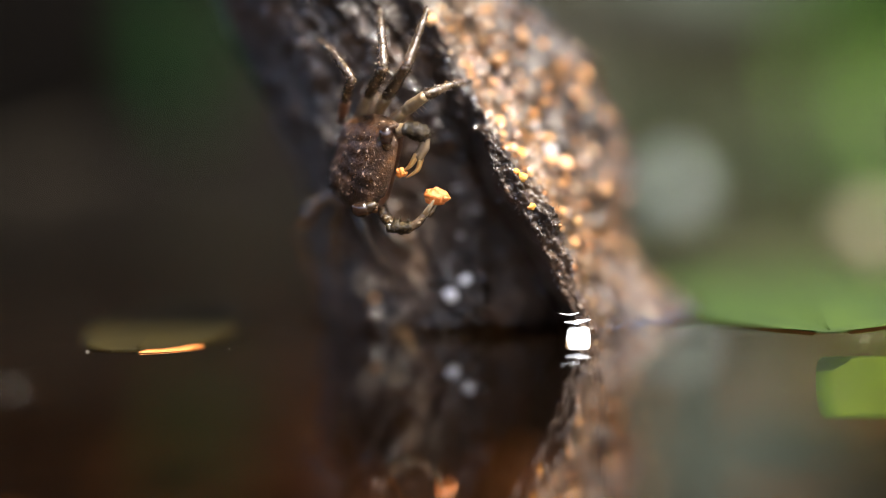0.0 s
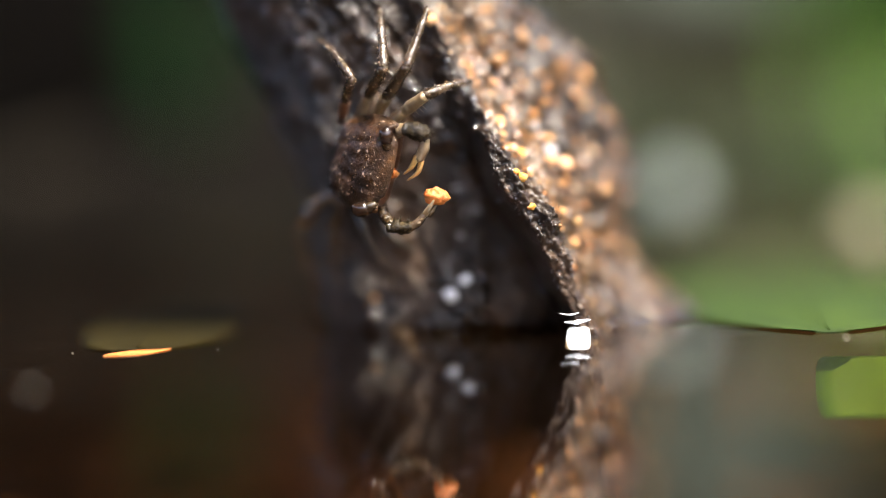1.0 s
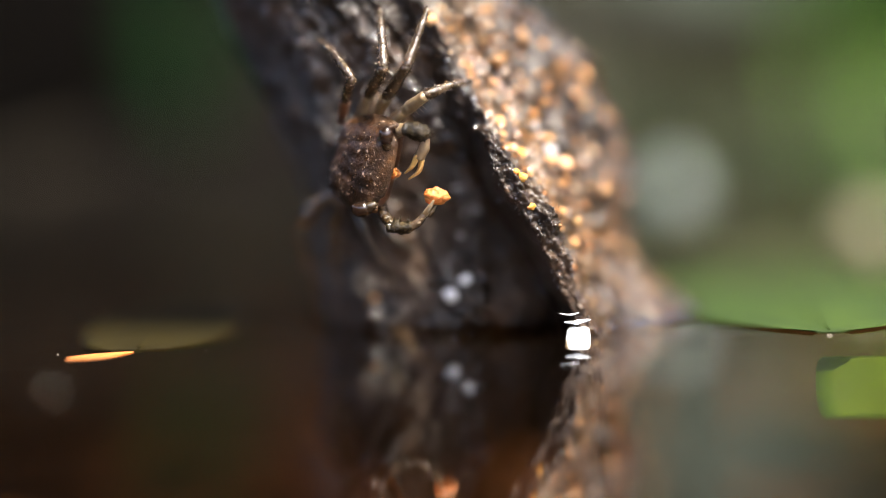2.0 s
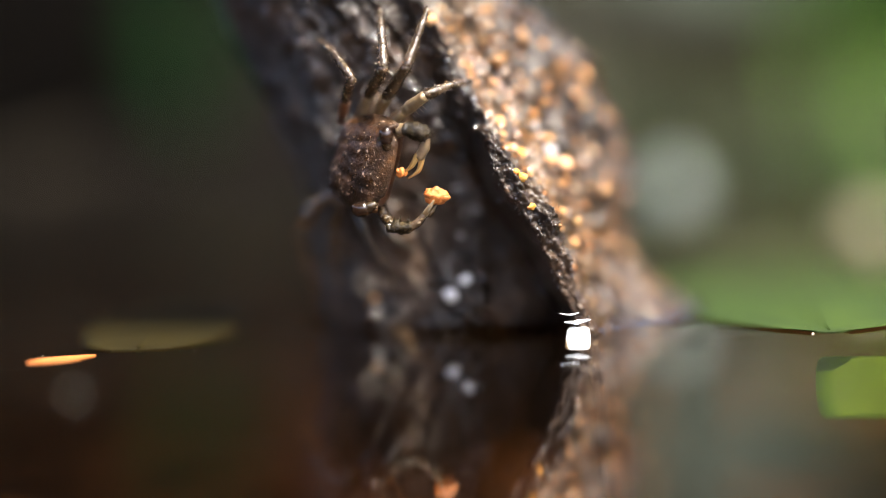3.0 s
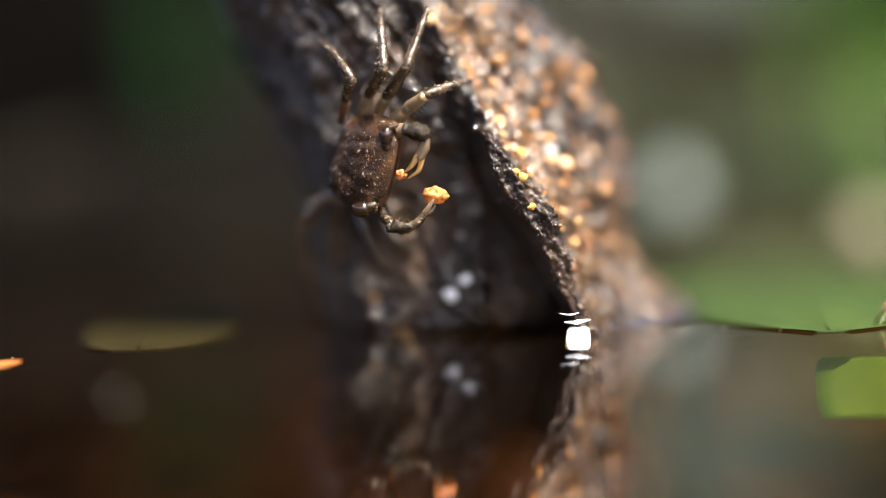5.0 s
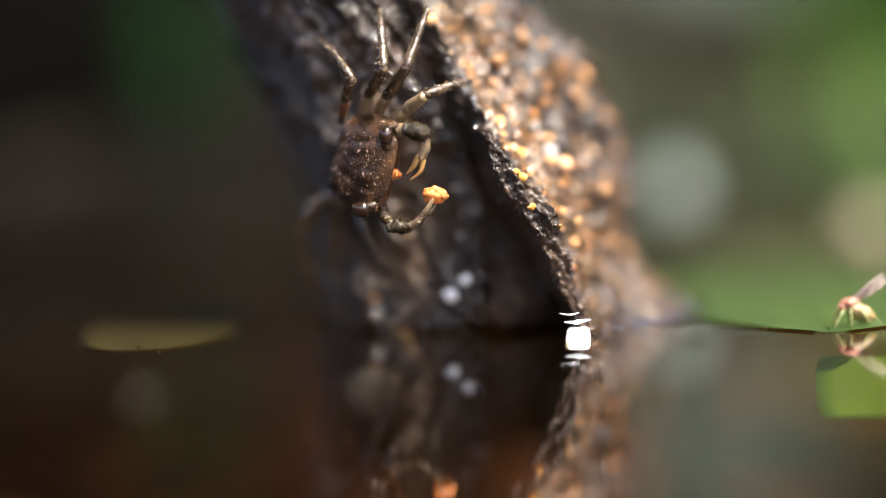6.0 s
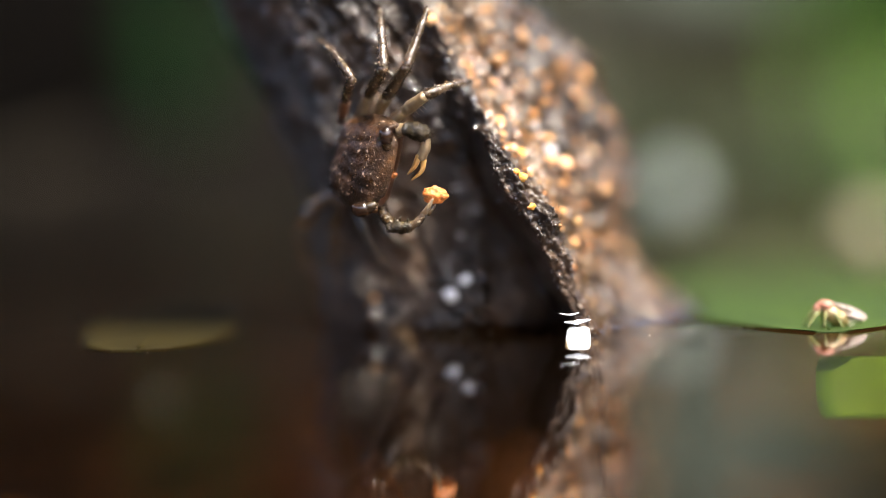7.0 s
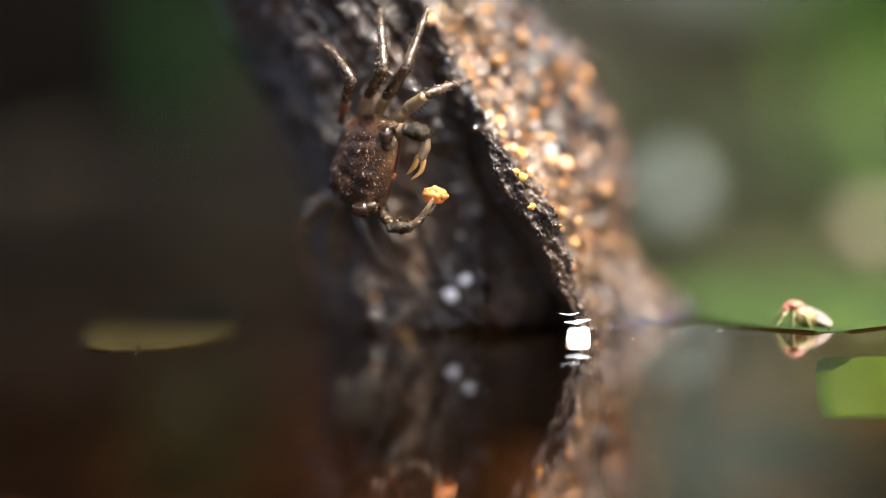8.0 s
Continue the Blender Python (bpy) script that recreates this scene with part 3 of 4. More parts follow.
        p = log_front(np.interp(z, RIDGE_Z, RIDGE_X) + rnd.uniform(-5, 0.3), z)
        dark.append((p, 0.05 + 0.16 * rnd.random() ** 3, Vector((rnd.gauss(0, 0.5), -0.9, 0.5 + rnd.gauss(0, 0.5)))))
    # added clusters of wet grains, tilted to catch sun glints: centre, spread and number
    for cx, cz, dx, dz, count in ((-22.0, 45.0, 3.5, 4.0, 70), (-8.5, 43.5, 4.0, 5.0, 60), (0.5, 31.5, 3.2, 4.5, 80), (3.0, 20.5, 2.0, 4.0, 40), (-18.0, 32.5, 1.8, 1.6, 16),
                                  (1.5, 8.5, 4.0, 2.5, 26), (3.5, 37.0, 2.0, 4.0, 50), (-14.0, 41.0, 4.0, 6.0, 40)):
        for _ in range(count):
            t = rnd.gauss(0, 0.6)
            p = log_front(cx - 0.7 * t * dz + rnd.gauss(0, 0.3) * dx, cz + t * dz)
            way = Vector((0.19 + rnd.gauss(0, 0.3), -0.78, 0.59 + rnd.gauss(0, 0.3)))
            dark.append((p + Vector((0, -0.15, 0)), 0.12 + 0.36 * rnd.random() ** 2, way))
    for cx, cz, dx, dz, count in ((8.0, 36.5, 4.0, 4.5, 70), (16.5, 26.0, 2.5, 2.5, 26), (11.0, 28.0, 2.5, 5.0, 36)):
        for _ in range(count):
            t = rnd.gauss(0, 0.6)
            p = log_front(cx - 0.7 * t * dz + rnd.gauss(0, 0.4) * dx, cz + t * dz)
            way = Vector((0.3 + rnd.gauss(0, 0.3), -0.74, 0.59 + rnd.gauss(0, 0.3)))
            gold.insert(0, (p + Vector((0.1, -0.2, 0.1)), 0.16 + 0.4 * rnd.random() ** 2, way))
    beads("dark_glint_bead", dark, GLINT_DARK, root, "smooth dark wet grains added for sun glints on the bark", 11)
    beads("gold_glint_bead", gold[:132] + gold[132::4], GLINT_GOLD, root, "smooth golden wet grains added for sun glints on the bare wood", 12)
    scatter("pale_glint_grain", sparkle, PALE_GLINT, root, "small pale grains standing for wet glints on the bark", 4)
    scatter("grain_crust", crust, CRUST, root, "orange sandy grains crusted on the bark", 1)
    scatter("coarse_grain", coarse, CRUST, root, "coarse orange and pale grains on the bark", 2)
    scatter("grit", grit, GRIT, root, "wet dark grit on the bark", 3)
    # single bright grains standing out of the crust; pale and white are painted glints
    for x, z, r, mat in ((11.5, 23.0, 0.75, YELLOW), (10.6, 23.8, 0.55, YELLOW), (12.6, 18.8, 0.65, YELLOW), (12.0, 26.6, 0.8, YELLOW), (-1.0, 45.8, 1.0, ORANGE),
                         (16.4, 26.5, 1.2, PALE_GLINT), (18.6, 24.4, 1.3, ORANGE), (24.5, 20.5, 1.0, ORANGE), (22.0, 38.0, 1.2, ORANGE),
                         (25.5, 12.0, 1.2, CRUST), (30.0, 9.5, 1.2, CRUST), (13.0, 43.0, 1.2, CRUST), (14.5, 30.5, 0.8, PALE_GLINT), (9.0, 40.0, 1.2, CRUST),
                         (-10.6, 5.2, 0.5, ORANGE), (1.0, 5.6, 1.2, WHITE_GLINT), (3.2, 7.8, 1.0, WHITE_GLINT),
                         (2.0, 21.5, 0.7, PALE_GLINT), (5.2, 18.0, 0.6, PALE_GLINT)):
        p = log_front(x, z)
        bm = lump(bmesh.new(), p, (r, r * 0.8, r * 0.85), x, 0.5, 2)
        part("grain", bm, mat, root)
    return root


build_log()


# ---- water with a raised meniscus round the log, pool bed and bank ----
def log_distance(x, y, ring):
    return min((x - a) ** 2 + (y - b) ** 2 for a, b in ring) ** 0.5


def build_water():
    ring = [log_point(2 * math.pi * k / 200, 1.0)[:2] for k in range(200)]
    inside = lambda x, y: ((x - 8.5) / 27.5) ** 2 + ((y - 30) / 26) ** 2 < 0.75
    xs = np.unique(np.concatenate([np.linspace(-32, 48, 200), np.linspace(-2500, -32, 30), np.linspace(48, 2500, 30)]))
    ys = np.unique(np.concatenate([np.linspace(-16, 62, 196), np.linspace(-1500, -16, 24), np.linspace(62, 1500, 24)]))
    verts, faces = [], []
    for y in ys:
        for x in xs:
            z = 0.0
            if -34 < x < 50 and -18 < y < 64:
                d = 0.0 if inside(x, y) else log_distance(x, y, ring)
                z = 1.3 * math.exp(-d / 1.8)
            verts.append((x * MM, y * MM, z * MM))
    w = len(xs)
    for j in range(len(ys) - 1):
        for i in range(w - 1):
            faces.append((j * w + i, j * w + i + 1, (j + 1) * w + i + 1, (j + 1) * w + i))
    me = bpy.data.meshes.new("water")
    me.from_pydata(verts, [], faces)
    me.materials.append(WATER)
    me.polygons.foreach_set("use_smooth", [True] * len(me.polygons))
    return tagged(new("water", me), "still tea-brown pool water with faint ripples round the log", "water", kind="structure")


def bank_height(x, y):
    """Ground height in mm: pool bed, then a low mossy bank behind and at both sides."""
    shore = 190 + 40 * math.sin(x * 0.006 + 1) + 25 * noise.noise(Vector((x * 0.01, 0, 0)))
    d = max(y - shore, abs(x) - 900, -y - 900)
    base = -48 + 6 * noise.noise(Vector((x * 0.02, y * 0.02, 3)))
    k = min(1, max(0, (d + 60) / 90))
    rise = 50 + max(0.0, min(d, 1500)) * 0.006
    return base + k * (rise + 9 * fbm(Vector((x, y, 0)) * 0.012, 3))


def build_ground():
    verts, faces, n = [], [], 150
    s = [math.copysign(abs(q) ** 2.2, q) * 6000 for q in np.linspace(-1, 1, n)]
    for y in s:
        for x in s:
            verts.append((x * MM, y * MM, bank_height(x, y) * MM))
    for j in range(n - 1):
        for i in range(n - 1):
            faces.append((j * n + i, j * n + i + 1, (j + 1) * n + i + 1, (j + 1) * n + i))
    me = bpy.data.meshes.new("ground")
    me.from_pydata(verts, [], faces)
    me.materials.append(GROUND)
    me.polygons.foreach_set("use_smooth", [True] * len(me.polygons))
    return tagged(new("ground", me), "dark muddy pool bed rising to a forest bank", "ground", kind="structure")


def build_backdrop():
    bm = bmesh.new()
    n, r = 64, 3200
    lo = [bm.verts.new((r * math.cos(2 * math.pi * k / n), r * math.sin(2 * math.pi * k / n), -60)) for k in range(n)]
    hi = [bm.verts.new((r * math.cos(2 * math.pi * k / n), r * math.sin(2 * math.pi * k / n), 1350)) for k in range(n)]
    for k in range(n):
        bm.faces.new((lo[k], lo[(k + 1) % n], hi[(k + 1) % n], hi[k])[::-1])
    return tagged(part("backdrop", bm, FOREST_GLOW), "glowing backdrop painted as dim green forest far behind the pool", "forest", kind="structure")


water = build_water()
build_ground()
build_backdrop()


# ---- the crab ----
def build_crab():
    crab = thing("crab", (-10.68, 8, 24.72), "small wet brown crab clinging to the log and feeding", "crab")
    f = Vector((0.76, -0.61, -0.22)).normalized()
    side = Vector((0.27, 0.0, 0.96))
    side = (side - f * side.dot(f)).normalized()
    up = f.cross(side)
    mid = Vector((-10.89, 2.2, 25.87))

    def L(a, b, c):
        return mid + f * a + side * b + up * c

    # carapace: square-ish dome with grooves, a lip at the front and notches for the eyes
    bm = bmesh.new()
    n = 46
    top, bot, skin = {}, {}, []
    for i in range(n + 1):
        for j in range(n + 1):
            s, t = 2 * i / n - 1, 2 * j / n - 1
            # square to rounded square
            a = s * math.sqrt(1 - 0.30 * t * t)
            b = t * math.sqrt(1 - 0.26 * s * s)
            wid = 7.0 + 0.5 * a - 0.9 * max(0, -a) ** 2
            ln = 5.6
            e = max(abs(s), abs(t))
            h = 2.3 * (1 - e ** 3.2) ** 0.75
            notch = math.exp(-((abs(t) - 0.78) / 0.13) ** 2) * max(0, (s - 0.8) / 0.2)
            h -= 0.16 * math.exp(-(abs(abs(t) - 0.38 - 0.2 * s) / 0.07) ** 2) * (1 - e ** 4) * (0.5 + 0.5 * (s > -0.5))
            h -= 0.12 * math.exp(-((s + 0.05 - 0.25 * abs(t)) / 0.08) ** 2) * (1 - e ** 4)
            h += 0.35 * math.exp(-((s - 0.55) / 0.18) ** 2 - ((abs(t) - 0.25) / 0.2) ** 2)
            p = L(a * ln - 0.9 * notch, b * wid, h)
            p += up * (0.12 * noise.noise(p * 0.8) + 0.05 * noise.noise(p * 2.0) + 0.03 * noise.noise(p * 4.1)) * (1 - e ** 8)
            top[i, j] = bm.verts.new(p)
            skin.append(p)
    for i in range(n):
        for j in range(n):
            bm.faces.new((top[i, j], top[i + 1, j], top[i + 1, j + 1], top[i, j + 1]))
    carapace = part("carapace", bm, SHELL, crab, "glossy dark brown shell with pale specks")
    rnd = random.Random(17)
    dots = []
    for _ in range(3000):
        p = rnd.choice(skin) + Vector([rnd.uniform(-0.12, 0.12) for _ in range(3)])
        if noise.noise(p * 0.5) + 0.5 * noise.noise(p * 1.7) < rnd.uniform(-0.2, 0.45):
            continue
        r = 0.022 + 0.085 * rnd.random() ** 4
        dots.append((p, (r, r, r)))
    scatter("granule", dots, GRANULE, carapace, "fine pale granules")
    # under-body and face
    bm = bmesh.new()
    for i in range(n // 2 + 1):
        for j in range(n // 2 + 1):
            s, t = 4 * i / n - 1, 4 * j / n - 1
            a = s * math.sqrt(1 - 0.30 * t * t)
            b = t * math.sqrt(1 - 0.26 * s * s)
            e = max(abs(s), abs(t))
            bot[i, j] = bm.verts.new(L(a * 4.9, b * (6.2 + 0.5 * a), -4.2 * (1 - e ** 3.5) ** 0.7 - 0.1))
    for i in range(n // 2):
        for j in range(n // 2):
            bm.faces.new((bot[i, j], bot[i, j + 1], bot[i + 1, j + 1], bot[i + 1, j]))
    part("underside", bm, FACE, crab, "reddish orange face and underside")
    # eyes: a short stalk lying in its notch and a dark globe
    for b, tilt in ((4.2, 1), (-5.4, -1)):
        bm = bmesh.new()
        if tilt > 0:
            p0, p1, p2 = L(4.4, 2.6, 1.0), L(4.4, 3.6, 1.6), L(4.3, 4.6, 1.9)
        else:
            p0, p1, p2 = L(4.6, -5.3, 0.7), L(3.8, -6.0, 1.3), L(2.7, -6.6, 1.5)
        tube(bm, [p0, p1, p2], [0.6, 0.75, 0.8], 4, 12)
        eye = part("eye", bm, LEG, crab, "stalked eye")
        bm = bmesh.new()
        lump(bm, p1.lerp(p2, 0.75), (1.0, 1.05, 1.4) if tilt > 0 else (1.6, 1.2, 1.15), 1, 0.12, 3)
        part("cornea", bm, CORNEA, eye, "glossy dark brown eyeball")
        bm = bmesh.new()
        rim = [p0 - f * 1.0 - up * 0.4, p1 - f * 1.15 + up * 0.1, p2 - f * 1.0 + up * 0.1, p2 + (p2 - p1) * 0.7 - up * 0.6]
        tube(bm, rim, [0.18, 0.24, 0.24, 0.12], 5, 8, 1, 0.3)
        part("eye_rim", bm, PALE, eye, "pale orbit rim")

    def limb(name, joints, label, mats, seed, tip=True, bristle=0.0):
        """A walking leg: joints are (point, radius); one mesh a segment."""
        leg = None
        grains = []
        rnd = random.Random(seed)
        names = ("merus", "carpus", "propodus", "dactyl")
        first = True
        for i in range(len(joints) - 1):
            (p, r), (q, r2) = joints[i], joints[i + 1]
            p, q = Vector(p), Vector(q)
            bm = bmesh.new()
            d = (q - p)
            tube(bm, [p, p + d * 0.3, p + d * 0.7, q], [r * 0.86, r * 1.08, (r + r2) / 2 * 1.02, r2 * 1.0], 7, 14, 0.82, 0.14, seed + i)
            for _ in range(int(d.length * 9)):
                a, t = rnd.uniform(0, 6.28), rnd.random()
                w = d.normalized().cross(Vector((0, 1, 0))).normalized()
                o = (w * math.cos(a) + Vector((0, 1, 0)) * math.sin(a)) * (r + (r2 - r) * t) * 0.97
                g = 0.05 + 0.1 * rnd.random() ** 2
                grains.append((p + d * t + o, (g, g, g)))
            if bristle and i > 0:
                for _ in range(int(d.length * bristle)):
                    t = rnd.uniform(0.05, 0.95)
                    c = p + d * t
                    ang = rnd.uniform(0, 6.28)
                    w = d.normalized().cross(Vector((0, 1, 0))).normalized()
                    o = (w * math.cos(ang) + Vector((0, 1, 0)) * math.sin(ang)) * (r + (r2 - r) * t)
                    tube(bm, [c + o * 0.7, c + o * 1.15 + d.normalized() * 0.1, c + o * 1.8 + d.normalized() * 0.25], [0.08, 0.06, 0.02], 2, 5)
            if first:
                leg = part(name, bm, mats[i % len(mats)], crab, label)
                first = False
            else:
                part(names[min(i, 3)], bm, mats[i % len(mats)], leg)
        scatter("granule", grains, GRANULE, leg, "fine wet granules", seed)
        return leg

    far = "slender olive-brown walking leg with short bristles"
    limb("leg", [((-14.17, 7, 31.81), 0.8), ((-13.42, 4, 34.74), 0.95), ((-12.04, -0.5, 37.61), 0.8), ((-14.55, 2.5, 41.32), 0.68), ((-17.05, 6, 43.51), 0.36)], far, (FACE, LEG, LEG, LEG), 1, bristle=2)
    limb("leg", [((-11.71, 7, 31.73), 0.9), ((-9.99, 4, 35.28), 1.05), ((-7.51, -1.5, 39.01), 0.9), ((-7.7, 1.2, 42.95), 0.75), ((-8, 5, 47.53), 0.42)], far, (PALE, LEG, LEG, LEG), 2, bristle=3.5)
    limb("leg", [((-9.92, 7, 31.27), 1.0), ((-7.38, 3, 35.02), 1.1), ((-4.26, -1.5, 39.07), 0.9), ((-2.73, 0.5, 43.08), 0.68), ((-1.09, 3, 47.57), 0.34)], far, (PALE, LEG, LEG, LEG), 3, bristle=3.5)
    limb("leg", [((-7.71, 4, 30.77), 1.0), ((-4.93, 2, 32.83), 1.05), ((-1.86, -1, 34.9), 0.95), ((1.61, 1, 36.28), 0.75), ((5.17, 6, 37.05), 0.36)], far, (PALE, PALE, LEG, LEG), 4, bristle=2)
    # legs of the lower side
    # the two under the shell carry its shade in their colour
    limb("leg", [((-12.56, 9, 19.38), 0.9), ((-11.31, 6, 15.75), 0.75), ((-9.64, 8, 11.46), 0.5), ((-7.23, 12, 7.32), 0.3)], "slender walking leg hanging below the shell, coloured dark grey for shade", (LEG_SHADE,), 5)
    limb("leg", [((-10.05, 8, 18.92), 0.95), ((-7.65, 6, 14.82), 0.8), ((-4.49, 9, 12.48), 0.4)], "slender walking leg hanging below the shell, coloured dark grey for shade", (LEG_SHADE,), 6)
    limb("leg", [((-15.08, 11, 21.47), 1.2), ((-18.71, 14, 19.38), 1.3), ((-21.78, 16, 16), 0.9), ((-20.6, 18, 10.27), 0.6), ((-18.74, 20, 5.72), 0.3)], "brown hind leg bent at the knee", (LEG,), 7)
    limb("leg", [((-14.66, 10, 20.24), 1.1), ((-16.23, 13, 15.97), 1.0), ((-16.44, 16, 10.28), 0.6), ((-16.03, 18, 5.81), 0.3)], far, (LEG,), 8)
    # upper claw arm, pale and bent like a bow, with a spiny wrist
    arm = limb("claw_arm", [((-7.12, 3, 28.32), 1.1), ((-5.86, 0.6, 30.12), 1.1), ((-4.21, -0.6, 30.53), 1.0)], "pale upper claw arm", (PALE,), 9)
    bm = bmesh.new()
    tube(bm, [(-4.85, -0.8, 30.39), (-3.11, -1.4, 30.02), (-1.71, -1.4, 29.34)], [0.95, 1.3, 1.15], 5, 14, 0.9, 0.5, 3)
    rnd = random.Random(3)
    for _ in range(14):
        c = Vector((-1.71, -1.4, 29.34)) + Vector((rnd.uniform(-0.3, 1.2), rnd.uniform(-1, 0.6), rnd.uniform(-1, 1.1)))
        o = (c - Vector((-2.34, -1.0, 29.52))).normalized()
        tube(bm, [c, c + o * 0.5], [0.14, 0.04], 2, 5)
    bumps = []
    for _ in range(150):
        a, t = rnd.uniform(0, 6.28), rnd.random()
        c = Vector((-4.69, -0.8, 30.39)).lerp(Vector((-1.63, -1.4, 29.34)), t) + Vector((0.2 * math.cos(a), math.cos(a), math.sin(a))) * (1.0 + 0.22 * math.sin(t * 3.1))
        g = 0.06 + 0.13 * rnd.random() ** 2
        bumps.append((c, (g, g, g)))
    scatter("granule", bumps, DARK_JOINT, arm, "wet granules", 31)
    part("wrist", bm, DARK_JOINT, arm, "dark wet granular wrist with pale spines")
    pivot = (-2.04, -1.0, 28.88)
    bm = bmesh.new()
    tube(bm, [(-1.88, -1.0, 29.04), (-2.24, -0.9, 27.63), (-3.08, -0.7, 26.23)], [0.8, 0.98, 0.9], 5, 12, 0.8, 0.1, 5)
    claw_u = part("upper_claw", bm, PALE, crab, "cream claw with two orange-tan fingers", at=pivot)
    bm = bmesh.new()
    tube(bm, [(-3.3, -0.9, 26.71), (-4.14, -0.8, 25.31), (-5.3, -0.6, 24.38)], [0.6, 0.46, 0.15], 5, 10, 0.8)
    part("finger", bm, FINGER, claw_u)
    bm = bmesh.new()
    tube(bm, [(-2.69, -0.7, 26.05), (-3.3, -0.6, 24.49), (-4.85, -0.5, 23.49)], [0.55, 0.42, 0.14], 5, 10, 0.8)
    part("thumb", bm, FINGER, claw_u)
    # lower claw arm
    arm = limb("claw_arm", [((-8.9, 4, 19.45), 1.1), ((-8.08, 2, 17.88), 1.05), ((-7.1, 0, 16.73), 0.9)], "brown lower claw arm", (LEG,), 10)
    pivot = (-7.09, -0.5, 16.6)
    bm = bmesh.new()
    tube(bm, [(-7.57, -0.5, 16.69), (-6.12, -1, 16.51), (-4.45, -1, 16.54)], [0.85, 1.05, 0.95], 5, 14, 0.9, 0.5, 9)
    for q in ((-5.92, -1.4, 17.4), (-4.82, -1.4, 17.21), (-6.74, -1, 17.25)):
        tube(bm, [q, Vector(q) + Vector((0.1, -0.1, 0.8))], [0.2, 0.04], 2, 6)
    claw_l = part("lower_claw", bm, DARK_JOINT, crab, "dark spiny lower claw gripping orange food", at=pivot)
    bm = bmesh.new()
    tube(bm, [(-4.69, -1, 16.38), (-3.39, -1.2, 17.15), (-2.23, -1.4, 18.48)], [0.8, 0.85, 0.6], 5, 12, 0.8, 0.15, 4)
    part("palm", bm, LEG, claw_l)
    bm = bmesh.new()
    tube(bm, [(-2.39, -1.6, 18.25), (-1.72, -2.1, 19.21), (-1.05, -2.2, 20.22)], [0.45, 0.36, 0.14], 4, 8)
    part("finger", bm, PALE, claw_l)
    bm = bmesh.new()
    tube(bm, [(-1.92, -1, 18.05), (-1.1, -0.8, 18.9), (-0.51, -0.6, 19.91)], [0.42, 0.36, 0.14], 4, 8)
    part("thumb", bm, LEG, claw_l)
    return crab, claw_u, claw_l


crab, claw_u, claw_l = build_crab()


def chunk(name, at, size, mat, label, category, seed):
    """A ragged crumb: a few torn lumps grown together, one drawn out to a point."""
    bm = bmesh.new()
    rnd = random.Random(seed)
    lump(bm, at, [q * 0.85 for q in size], seed, 0.6, 3, 1.2)
    for a, d, k in ((150, 0.55, 0.5), (35, 0.5, 0.45), (-10, 0.75, 0.42), (215, 0.55, 0.42), (95, 0.5, 0.4), (-8, 0.95, 0.24)):
        c = Vector(at) + Vector((math.cos(radians(a)) * size[0] * d, rnd.uniform(-0.3, 0.3), math.sin(radians(a)) * size[2] * d))
        lump(bm, c, [q * k for q in size], seed + a, 0.6, 2, 1.4)
    ob = part(name, bm, mat, at=at)
    return tagged(ob, label, category)


food_big = chunk("food_crumb", (-0.81, -0.8, 20.64), (1.75, 1.2, 1.45), FOOD, "ragged orange crumb of food held in the crab's claw", "food crumb", 3)
food_small = chunk("food_crumb", (-5.56, -0.6, 24.22), (0.8, 0.7, 0.75), FOOD, "small orange crumb of food at the crab's mouth", "food crumb", 8)


# ---- floating and submerged leaves ----
def leaf(name, at, length, width, turn, mat, label, tilt=0.0, lean=0.0, seed=0, curl=0.1, thick=0.35, lobes=0.1, group="", blunt=0.8, taper=0.25, stalk=True):
    bm = leaf_blade(bmesh.new(), length, width, lobes, curl, thick, seed=seed, blunt=blunt, taper=taper)
    m = Matrix.Translation(at) @ pose(0, 0, 0, tilt, lean, turn)
    bm.transform(m)
    ob = tagged(part(name, bm, mat, at=at), label, "leaf", group)
    mid = [(u * length, 0, thick - 0.09 * curl * width + curl * length * 0.12 * math.sin(u * 5 + seed)) for u in (0.02, 0.2, 0.4, 0.6, 0.8, 0.97)]
    r = 0.012 * width + 0.03
    part("midrib", set_mesh(tube(bmesh.new(), mid, [r, r * 0.9, r * 0.75, r * 0.6, r * 0.4, r * 0.2], 3, 6), m), mat, ob)
    if not stalk:
        return ob
    a = Vector(mid[0])
    stem = [a, a + Vector((-0.06 * length, 0.01 * length, -0.2)), a + Vector((-0.13 * length, 0.03 * length, -0.4))]
    part("stalk", set_mesh(tube(bmesh.new(), stem, [r, r * 0.9, r * 1.1], 3, 6), m), mat, ob)
    return ob


leaf_drift = leaf("floating_leaf", (-43.2, -2.6, 0.05), 10.5, 6, 38, LEAF_ORANGE, "small bright orange fallen leaf drifting on the water", seed=2, curl=0.008, thick=0.08, lobes=0.05, stalk=False)
leaf("floating_leaf", (-44.0, 0.5, 0.1), 56, 25, 90, LEAF_YELLOW_SHADE, "yellow fallen leaf lying on the water, coloured dark for shade", seed=5, curl=0.01, blunt=0.4, taper=0.1, thick=0.15, stalk=False)
leaf("floating_leaf", (65, 99.5, 0.25), 104, 60, 264, LEAF_WET, "broad green leaf lying on the water", seed=6, curl=0.02, thick=0.15, lobes=0.03, stalk=False, taper=0.0)


